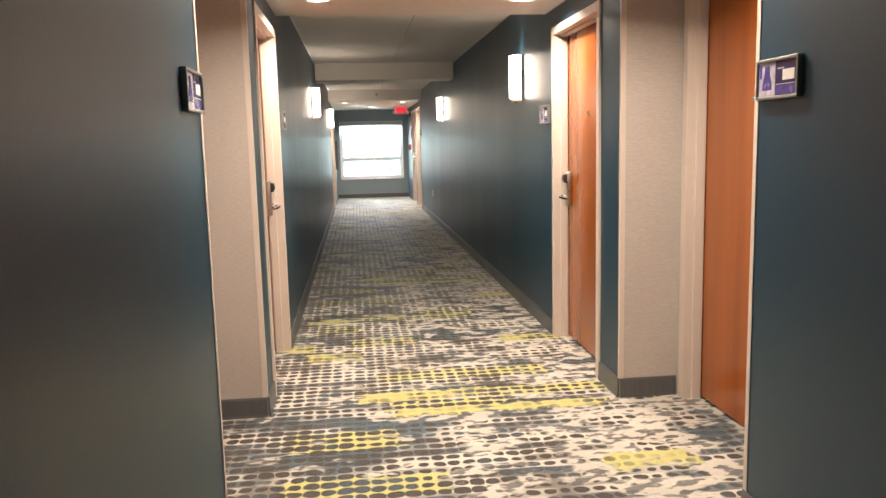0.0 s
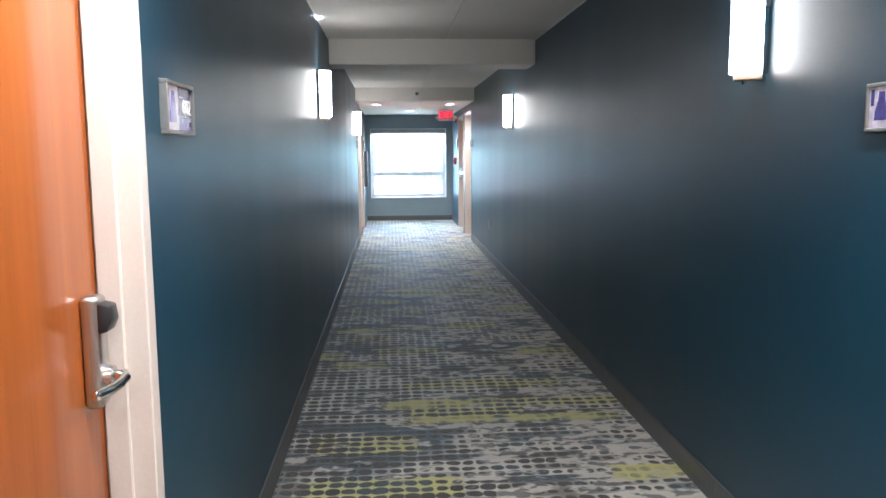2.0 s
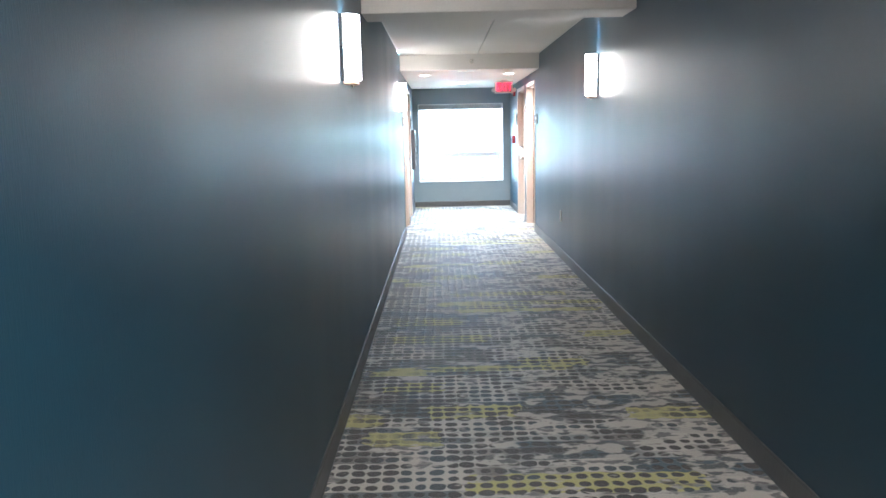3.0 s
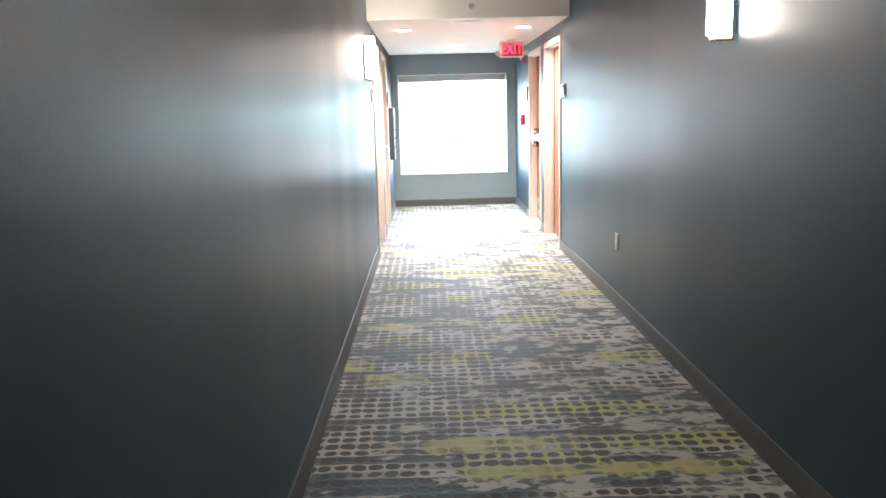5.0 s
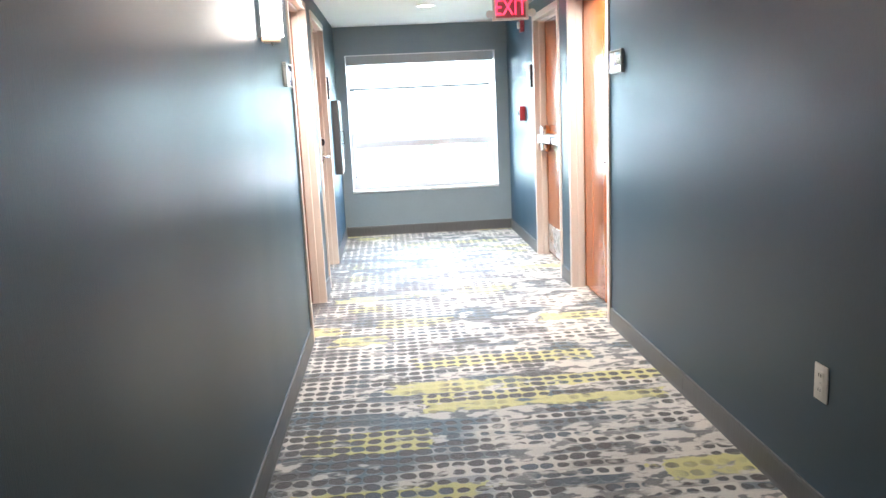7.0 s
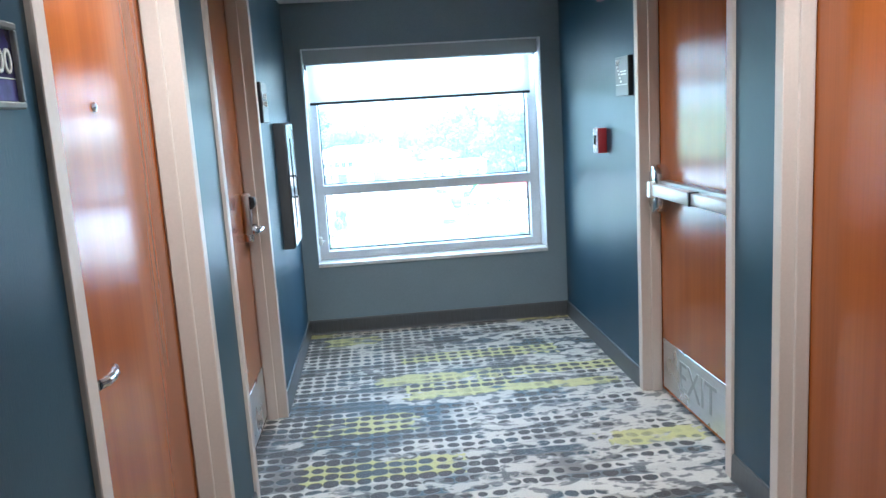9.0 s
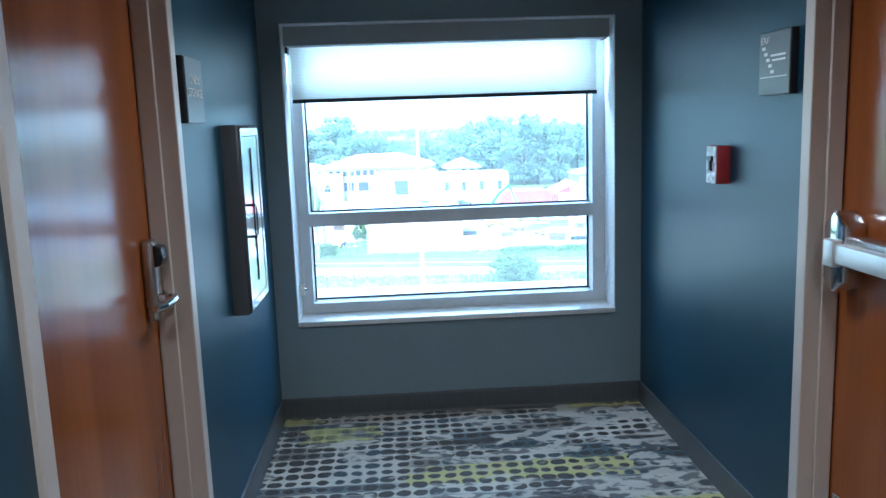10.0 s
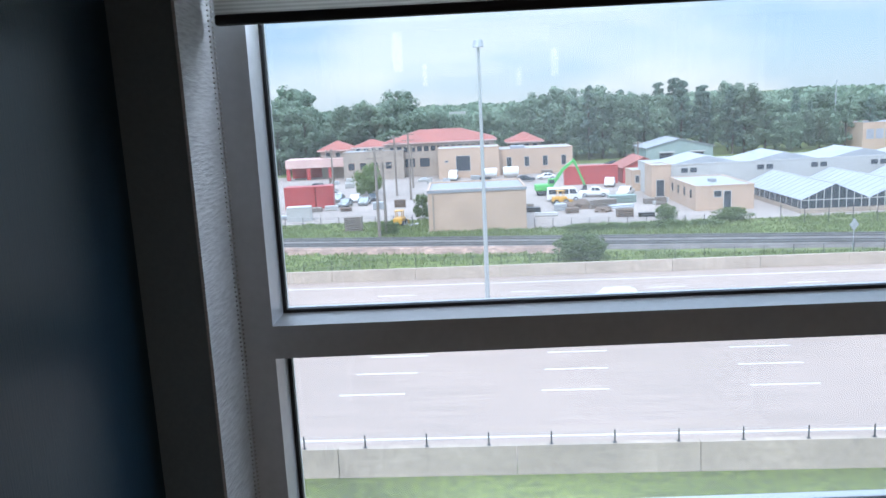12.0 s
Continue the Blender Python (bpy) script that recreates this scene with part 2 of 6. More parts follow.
def wood_material(name, light, dark, rough):
    m = bpy.data.materials.new(name)
    m.use_nodes = True
    nt = m.node_tree
    bsdf = nt.nodes["Principled BSDF"]
    broad = noise_at(nt, coords(nt, (7, 7, 0.35)), 1.0, 3)
    grain = noise_at(nt, coords(nt, (110, 110, 2.2)), 1.0, 4)
    col = mix_colour(nt, ranged(nt, broad, 0.3, 0.7), dark, light)
    hsv = node(nt, "ShaderNodeHueSaturation")
    nt.links.new(col, hsv.inputs["Color"])
    nt.links.new(ranged(nt, grain, 0.3, 0.7, 0.94, 1.04), hsv.inputs["Value"])
    nt.links.new(hsv.outputs["Color"], bsdf.inputs["Base Color"])
    nt.links.new(ranged(nt, broad, 0.3, 0.7, rough, rough + 0.03), bsdf.inputs["Roughness"])
    bsdf.inputs["Coat Weight"].default_value, bsdf.inputs["Coat Roughness"].default_value = 0.22, 0.12      # clear lacquer
    bp = node(nt, "ShaderNodeBump", Strength=0.012, Distance=0.001)
    nt.links.new(grain, bp.inputs["Height"])
    nt.links.new(bp.outputs["Normal"], bsdf.inputs["Normal"])
    MATS[name] = m
    return m


def shade_cloth():
    """Cream roller-shade cloth with fine ribs, which lets daylight through."""
    m = bpy.data.materials.new("shade_cloth")
    m.use_nodes = True
    nt = m.node_tree
    bsdf = nt.nodes["Principled BSDF"]
    wave = node(nt, "ShaderNodeTexWave", Scale=48.0, Distortion=0.25)
    wave.bands_direction = "Z"
    nt.links.new(coords(nt, (1, 1, 1), False), wave.inputs["Vector"])
    col = mix_colour(nt, wave.outputs["Fac"], (0.60, 0.60, 0.56), (0.80, 0.80, 0.76))
    nt.links.new(col, bsdf.inputs["Base Color"])
    bsdf.inputs["Roughness"].default_value = 0.9
    thru = nt.nodes.new("ShaderNodeBsdfTranslucent")
    nt.links.new(col, thru.inputs["Color"])
    mix = nt.nodes.new("ShaderNodeMixShader")
    mix.inputs[0].default_value = 0.34
    nt.links.new(bsdf.outputs[0], mix.inputs[1])
    nt.links.new(thru.outputs[0], mix.inputs[2])
    nt.links.new(mix.outputs[0], nt.nodes["Material Output"].inputs["Surface"])
    MATS["shade_cloth"] = m
    return m


carpet_material()
surface("blue_wallcovering", (0.0098, 0.0415, 0.071), 0.40, stain=0.06, stain_scale=0.9, grain=0.10, grain_scale=1.0, grain_stretch=(420, 420, 26), bump=0.12, spec=0.62, shift=False)
# the covering's fine vertical bands show in its sheen
wall_nodes = MATS["blue_wallcovering"].node_tree
wall_nodes.links.new(ranged(wall_nodes, noise_at(wall_nodes, coords(wall_nodes, (1.1, 1.1, 0.08), False), 1.0, 2), 0.3, 0.7, 0.37, 0.43),
                     wall_nodes.nodes["Principled BSDF"].inputs["Roughness"])
surface("scuff_pale", (0.16, 0.18, 0.19), 0.7, stain=0.2, stain_scale=30, grain=0.3, grain_scale=200)
surface("grey_paint", (0.22, 0.272, 0.305), 0.55, stain=0.05, grain=0.04, grain_scale=160, bump=0.06)
surface("beige_wallcovering", (0.46, 0.41, 0.37), 0.65, stain=0.04, grain=0.09, grain_scale=1.0, grain_stretch=(40, 40, 420), bump=0.25, shift=False)
surface("reveal_covering", (0.80, 0.81, 0.81), 0.6, stain=0.04, grain=0.10, grain_scale=1.0, grain_stretch=(30, 30, 190), bump=0.8, shift=False)
surface("ceiling_paint", (0.70, 0.67, 0.63), 0.85, stain=0.03, stain_scale=0.7, grain=0.03, grain_scale=90, bump=0.12)
surface("frame_paint", (0.60, 0.52, 0.455), 0.38, stain=0.03, grain=0.02, grain_scale=120, bump=0.02)
surface("base_vinyl", (0.088, 0.090, 0.092), 0.36, spec=0.6, stain=0.05, stain_scale=1.2, grain=0.10, grain_scale=1.0, grain_stretch=(160, 160, 9), bump=0.0, shift=False)
wood_material("door_veneer", (0.335, 0.095, 0.016), (0.25, 0.066, 0.011), 0.17)
surface("satin_steel", (0.55, 0.54, 0.52), 0.30, metal=1.0, stain=0.02, stain_scale=3, grain=0.06, grain_scale=1, grain_stretch=(300, 300, 8), bump=0.03)
# one stainless cabinet: its dim side and its window-lit front are put into two colours
surface("cabinet_steel", (0.085, 0.087, 0.092), 0.40, metal=0.2, stain=0.03, stain_scale=3, grain=0.05, grain_scale=1, grain_stretch=(300, 300, 8), bump=0.02)
surface("bright_steel", (0.80, 0.81, 0.81), 0.16, metal=0.9, stain=0.03, stain_scale=5, grain=0.03, grain_scale=1, grain_stretch=(300, 300, 8), bump=0.01)
surface("chrome", (0.70, 0.70, 0.70), 0.14, metal=1.0, stain=0.04, stain_scale=20, grain=0.02, bump=0.0)
surface("aluminium", (0.74, 0.74, 0.73), 0.40, metal=0.45, stain=0.04, stain_scale=6, grain=0.04, grain_scale=1, grain_stretch=(8, 8, 300), bump=0.02)
surface("black_plastic", (0.018, 0.018, 0.02), 0.35, stain=0.1, grain=0.05, bump=0.02)
surface("white_plastic", (0.74, 0.72, 0.67), 0.4, stain=0.03, grain=0.02, bump=0.01)
surface("red_enamel", (0.36, 0.035, 0.04), 0.32, stain=0.06, grain=0.03, bump=0.01)
surface("sign_frame", (0.28, 0.275, 0.265), 0.35, metal=0.6, stain=0.05, grain=0.03, bump=0.01)
surface("sign_purple", (0.035, 0.028, 0.10), 0.22, stain=0.06, stain_scale=20, grain=0.03, bump=0.0)
surface("sign_pale", (0.55, 0.52, 0.60), 0.25, stain=0.12, stain_scale=30, grain=0.03, bump=0.0, tone=(0.62, 0.55, 0.66))
surface("sign_violet", (0.085, 0.07, 0.26), 0.22, stain=0.15, stain_scale=40, grain=0.03, bump=0.0)
surface("sign_sage", (0.15, 0.155, 0.16), 0.40, metal=0.3, stain=0.05, grain=0.03, bump=0.02)
surface("letter_white", (0.78, 0.77, 0.74), 0.4, stain=0.02, grain=0.02, bump=0.0)
surface("window_metal", (0.68, 0.69, 0.70), 0.36, metal=0.15, stain=0.04, stain_scale=5, grain=0.03, bump=0.02)
surface("gasket", (0.02, 0.02, 0.022), 0.6, bump=0.02)
surface("quartz", (0.78, 0.77, 0.75), 0.06, stain=0.05, stain_scale=9, grain=0.28, grain_scale=260, bump=0.0)
surface("valance_fabric", (0.42, 0.43, 0.43), 0.8, stain=0.03, grain=0.06, grain_scale=300, bump=0.1)
shade_cloth()
surface("kick_steel", (0.66, 0.67, 0.67), 0.30, metal=0.9, stain=0.06, stain_scale=6, grain=0.05, grain_scale=1, grain_stretch=(8, 300, 300), bump=0.02)
surface("kick_letter", (0.45, 0.46, 0.46), 0.55, metal=0.6, stain=0.05, grain=0.04, bump=0.02)
# the window's pale film washes out the view as haze and glare would
pane_glass("window_glass", (0.93, 0.96, 0.95), haze=0.06)
pane_glass("cabinet_glass", (0.85, 0.88, 0.88), gloss=2.5)
glowing("sconce_glass", (1.0, 0.80, 0.60), SCONCE_GLOW)
glowing("lamp_lens", (1.0, 0.88, 0.74), LENS_GLOW)
glowing("exit_red", (1.0, 0.02, 0.05), 0.06)
surface("exit_housing", (0.62, 0.60, 0.57), 0.45, stain=0.03, grain=0.02, bump=0.01)
surface("sconce_wood", (0.45, 0.33, 0.24), 0.4, stain=0.06, grain=0.06, bump=0.02)

# ---- builders ----


def put(bm, x0, y0, z0, x1, y1, z1, mi=0):
    """A box in bm."""
    vs = [bm.verts.new((x, y, z)) for x in (x0, x1) for y in (y0, y1) for z in (z0, z1)]
    for q in ((0, 1, 3, 2), (4, 6, 7, 5), (0, 4, 5, 1), (2, 3, 7, 6), (0, 2, 6, 4), (1, 5, 7, 3)):
        bm.faces.new([vs[i] for i in q]).material_index = mi
    return vs


def block(x0, y0, z0, x1, y1, z1, bevel=0.0, seg=2):
    bm = bmesh.new()
    put(bm, x0, y0, z0, x1, y1, z1)
    if bevel:
        bmesh.ops.bevel(bm, geom=bm.edges[:], offset=bevel, segments=seg, affect="EDGES", profile=0.5, clamp_overlap=True)
    return bm


def boxes(*rows, bevel=0.0):
    bm = bmesh.new()
    for r in rows:
        put(bm, *r)
    if bevel:
        bmesh.ops.bevel(bm, geom=bm.edges[:], offset=bevel, segments=1, affect="EDGES", profile=0.5, clamp_overlap=True)
    return bm


def rod(bm, a, b, r0, r1=None, seg=12):
    """A round bar from a to b."""
    a, b = Vector(a), Vector(b)
    turn = (b - a).to_track_quat("Z", "Y").to_matrix().to_4x4()
    bmesh.ops.create_cone(bm, cap_ends=True, segments=seg, radius1=r0, radius2=r0 if r1 is None else r1, depth=(b - a).length,
                          matrix=Matrix.Translation((a + b) / 2) @ turn)
    return bm


def prism(poly, c0, c1, axis="x", bevel=0.0, seg=1):
    """A polygon of (a, b) pairs drawn out along an axis. axis x: pairs are (y, z); y: (x, z); z: (x, y)."""
    bm = bmesh.new()

    def at(a, b, c):
        return {"x": (c, a, b), "y": (a, c, b), "z": (a, b, c)}[axis]
    lo = [bm.verts.new(at(a, b, c0)) for a, b in poly]
    hi = [bm.verts.new(at(a, b, c1)) for a, b in poly]
    bm.faces.new(lo)
    bm.faces.new(hi[::-1])
    n = len(poly)
    for i in range(n):
        bm.faces.new((lo[i], hi[i], hi[(i + 1) % n], lo[(i + 1) % n]))
    bmesh.ops.recalc_face_normals(bm, faces=bm.faces[:])
    if bevel:
        bmesh.ops.bevel(bm, geom=bm.edges[:], offset=bevel, segments=seg, affect="EDGES", profile=0.5, clamp_overlap=True)
    return bm


def part(name, bm, material, parent=None, label="", smooth=35):
    me = bpy.data.meshes.new(name)
    bmesh.ops.recalc_face_normals(bm, faces=bm.faces[:])
    bm.to_mesh(me)
    bm.free()
    for m in (material if isinstance(material, (list, tuple)) else (material,)):
        me.materials.append(MATS[m])
    if smooth:
        me.shade_smooth()
        me.set_sharp_from_angle(angle=radians(smooth))
    ob = new(name, me)
    if parent is not None:
        ob.parent = parent
    if label:
        tagged(ob, label=label)
    return ob


def thing(name, m, label, category, group="", kind=""):
    ob = new(name)
    ob.empty_display_size = 0.1
    ob.matrix_world = m
    return tagged(ob, label, category, group, kind)


def setting(name, bm, material, label="", category=""):
    return tagged(part(name, bm, material, smooth=0), label, category, kind="structure")


def lettering(words, size, material, parent, m, name="lettering", label="", depth=0.0012, align="CENTER"):
    cu = bpy.data.curves.new(name, "FONT")
    cu.body, cu.size, cu.extrude, cu.align_x, cu.align_y = words, size, depth, align, "CENTER"
    cu.resolution_u = 3
    tmp = bpy.data.objects.new(name, cu)
    scene.collection.objects.link(tmp)
    bpy.context.view_layer.update()
    me = bpy.data.meshes.new_from_object(tmp.evaluated_get(bpy.context.evaluated_depsgraph_get()))
    bpy.data.objects.remove(tmp)
    me.materials.clear()
    me.materials.append(MATS[material])
    ob = new(name, me)
    ob.parent = parent
    ob.matrix_basis = m @ pose(0, 0, 0, 90)
    if label:
        tagged(ob, label=label)
    return ob


HALF = 0.9                # the corridor is 1.8 m wide
LOW, HIGH = 2.18, 2.377   # the two ceiling heights
END = 18.227              # the end wall


def on_right(y, z=0.0, x=HALF):
    """A pose on the right-hand wall: local x runs back towards the start, local y into the wall."""
    return pose(x, y, z, 0, 0, -90)


def on_left(y, z=0.0, x=HALF):
    """A pose on the left-hand wall: local x runs towards the window, local y into the wall."""
    return pose(-x, y, z, 0, 0, 90)


# ---- structure ----
DOORS_RIGHT = [(2.76, 3.78), (14.395, 15.41), (15.70, 16.72)]
DOORS_LEFT = [(2.745, 3.765), (14.39, 15.405), (15.775, 16.795)]
NICHE_RIGHT, NICHE_LEFT = (1.135, 2.44), (1.25, 2.475)
NICHE_X = 1.215
CUT = 0.012               # frames overlap the wall by this much


def corridor_wall(name, s, doors, niche):
    bm = bmesh.new()

    def b(xa, ya, za, xb, yb, zb):
        put(bm, min(s * xa, s * xb), ya, za, max(s * xa, s * xb), yb, zb)
    top = 2.55
    b(HALF, -4.0, 0, 1.06, niche[0] - 0.12, top)
    b(HALF, niche[0] - 0.12, 0, 1.375, niche[0], top)
    d0, d1 = niche[1] - 1.05 + CUT, niche[1] - 0.03 - CUT
    b(NICHE_X, niche[0], 0, 1.375, d0, top)
    b(NICHE_X, d1, 0, 1.375, niche[1], top)
    b(NICHE_X, d0, 2.05, 1.375, d1, top)
    b(HALF, niche[1], 0, 1.375, doors[0][0] + CUT, top)
    for i, (y0, y1) in enumerate(doors):
        b(HALF, y0 + CUT, 2.05, 1.06, y1 - CUT, top)
        nxt = doors[i + 1][0] + CUT if i + 1 < len(doors) else END
        b(HALF, y1 - CUT, 0, 1.06, nxt, top)
    bmesh.ops.recalc_face_normals(bm, faces=bm.faces[:])
    for f in bm.faces:
        c = f.calc_center_median()
        if abs(c.x) > HALF + 0.02 and niche[0] - 0.001 < c.y < niche[1] + 0.001:
            f.material_index = 1
    return setting(name, bm, ("blue_wallcovering", "beige_wallcovering"), "dark teal-blue vinyl wallcovering with beige-covered door niche", "wall")


corridor_wall("wall_right", 1, DOORS_RIGHT, NICHE_RIGHT)
corridor_wall("wall_left", -1, DOORS_LEFT, NICHE_LEFT)
WX0, WX1, WZ0, WZ1 = -0.797, 0.770, 0.460, 1.895


def pierced_slab(xs, y0, y1, zs):
    """A wall across the way with one opening: xs and zs give its edges and those of the opening."""
    bm = bmesh.new()
    v = {(i, k, s): bm.verts.new((xs[i], (y0, y1)[s], zs[k])) for i in range(4) for k in range(4) for s in (0, 1)}
    for i in range(3):
        for k in range(3):
            if (i, k) != (1, 1):
                for s in (0, 1):
                    bm.faces.new((v[i, k, s], v[i + 1, k, s], v[i + 1, k + 1, s], v[i, k + 1, s]))
    loops = [[(i, 0) for i in range(4)] + [(3, k) for k in (1, 2, 3)] + [(i, 3) for i in (2, 1, 0)] + [(0, k) for k in (2, 1)], [(1, 1), (2, 1), (2, 2), (1, 2)]]
    for lp in loops:
        for a, c in zip(lp, lp[1:] + lp[:1]):
            bm.faces.new((v[a[0], a[1], 0], v[c[0], c[1], 0], v[c[0], c[1], 1], v[a[0], a[1], 1]))
    return bm


setting("wall_end", pierced_slab((-1.6, WX0, WX1, 1.6), END, 18.56, (0, WZ0, WZ1, 2.55)), "grey_paint", "slate-grey painted end wall round the window", "wall")
setting("wall_back", boxes((-1.6, -4.15, 0, 1.6, -4.0, 2.55)), "grey_paint", "grey wall closing the corridor", "wall")
setting("wall_outer_right", boxes((1.6, -4.15, 0, 1.72, 18.56, 2.55)), "grey_paint", "plain wall behind the doors", "wall")
setting("wall_outer_left", boxes((-1.72, -4.15, 0, -1.6, 18.56, 2.55)), "grey_paint", "plain wall behind the doors", "wall")
setting("floor", boxes((-1.72, -4.15, -0.2, 1.72, 18.56, 0.0)), "carpet", "grey, cream and yellow dotted carpet with slate-blue patches", "carpet")
setting("ceiling_near", boxes((-1.72, -4.15, LOW, 1.72, 3.98, 2.62)), "ceiling_paint", "lowered cream painted ceiling over the first doors", "ceiling")
setting("ceiling_end", boxes((-1.72, 13.96, LOW, 1.72, 18.60, 2.62)), "ceiling_paint", "lowered cream painted ceiling by the window", "ceiling")
SEAM = 0.108
setting("ceiling", boxes((-1.72, 3.98, HIGH, SEAM - 0.005, 13.96, 2.62), (SEAM + 0.005, 3.98, HIGH, 1.72, 13.96, 2.62), (SEAM - 0.005, 3.98, HIGH + 0.02, SEAM + 0.005, 13.96, 2.60)),
        "ceiling_paint", "cream plank ceiling with one long open joint", "ceiling")
setting("ceiling_beam", block(-HALF + 0.002, 8.945, 2.16, HALF - 0.002, 9.33, HIGH + 0.02, 0.006, 1), "ceiling_paint", "cream boxed beam across the corridor", "beam")


def baseboards():
    """Vinyl wall base in lengths of about 1.2 m, butted with open joints."""
    runs = []
    for s, doors, niche in ((1, DOORS_RIGHT, NICHE_RIGHT), (-1, DOORS_LEFT, NICHE_LEFT)):
        stops = [(-4.0, niche[0])] + [(niche[1], doors[0][0])] + [(doors[i][1], doors[i + 1][0]) for i in range(2)] + [(doors[2][1], END - 0.014)]
        for y0, y1 in stops:
            n = max(1, round((y1 - y0) / 1.22))
            step = (y1 - y0) / n
            for i in range(n):
                runs.append(("y", s, y0 + i * step + 0.001, y0 + (i + 1) * step - 0.001))
    for axis, s, a, b in runs:
        poly = [(0, 0), (0.016, 0), (0.012, 0.012), (0.010, 0.09), (0.007, 0.1), (0, 0.1)]
        bm = prism([(s * (HALF - q), z) for q, z in poly], a, b, "y")
        setting("baseboard", bm, "base_vinyl", "taupe vinyl wall base with a ribbed nap", "baseboard")
    setting("baseboard", prism([(END, 0), (END - 0.016, 0), (END - 0.012, 0.012), (END - 0.010, 0.09), (END - 0.007, 0.1), (END, 0.1)], -HALF + 0.002, HALF - 0.002, "x"),
            "base_vinyl", "dark taupe vinyl wall base under the window", "baseboard")
    for s, niche in ((1, NICHE_RIGHT), (-1, NICHE_LEFT)):
        xa, xb = sorted((s * (HALF + 0.001), s * (NICHE_X - 0.014)))
        y = niche[1]
        setting("baseboard", prism([(y, 0), (y - 0.016, 0), (y - 0.012, 0.012), (y - 0.010, 0.09), (y - 0.007, 0.1), (y, 0.1)], xa, xb, "x"),
                "base_vinyl", "dark taupe vinyl wall base in the door niche", "baseboard")


baseboards()

for s, niche in ((1, NICHE_RIGHT), (-1, NICHE_LEFT)):
    for y, d in ((niche[1], 1), (niche[0], -1)):
        xa, xb = sorted((s * (HALF - 0.003), s * (HALF + 0.022)))
        ya, yb = sorted((y - d * 0.003, y + d * 0.0))
        bm = boxes((xa, ya, 0.1, xb, yb, LOW))
        xa, xb = sorted((s * (HALF - 0.003), s * HALF))
        ya, yb = sorted((y, y + d * 0.02))
        put(bm, xa, ya, 0.1, xb, yb, LOW)
        setting("trim", bm, "frame_paint", "thin beige corner guard", "trim")


# ---- doors ----
def lever_lock(parent, s):
    """A card lock: tall satin plate, dark reader cap and a curved lever. s: the way the lever points, along local x."""
    lock = part("lock", block(-0.027, -0.036, 0.90, 0.027, 0.0, 1.125, 0.010, 3), "satin_steel", parent, "satin steel card lock plate")
    lock.matrix_basis = pose(-s * 0.385, 0.088, 0)
    cap = prism([(-0.032, 1.050), (-0.050, 1.054), (-0.060, 1.075), (-0.056, 1.106), (-0.032, 1.112)], -0.0235, 0.0235, "x", 0.004, 2)
    part("card_reader", cap, "black_plastic", lock, "glossy black card reader")
    bm = bmesh.new()
    rod(bm, (0, -0.032, 0.962), (0, -0.052, 0.962), 0.022, 0.02, 20)
    rod(bm, (0, -0.045, 0.962), (0, -0.075, 0.962), 0.011, 0.011, 14)
    pts = [(0, -0.072, 0.962), (s * 0.02, -0.080, 0.962), (s * 0.05, -0.080, 0.960), (s * 0.085, -0.074, 0.958), (s * 0.118, -0.062, 0.957)]
    for a, b in zip(pts, pts[1:]):
        rod(bm, a, b, 0.0105, 0.0098, 12)
        bmesh.ops.create_uvsphere(bm, u_segments=10, v_segments=6, radius=0.0102, matrix=Matrix.Translation(b))
    part("lever", bm, "chrome", lock, "polished lever handle", 50)


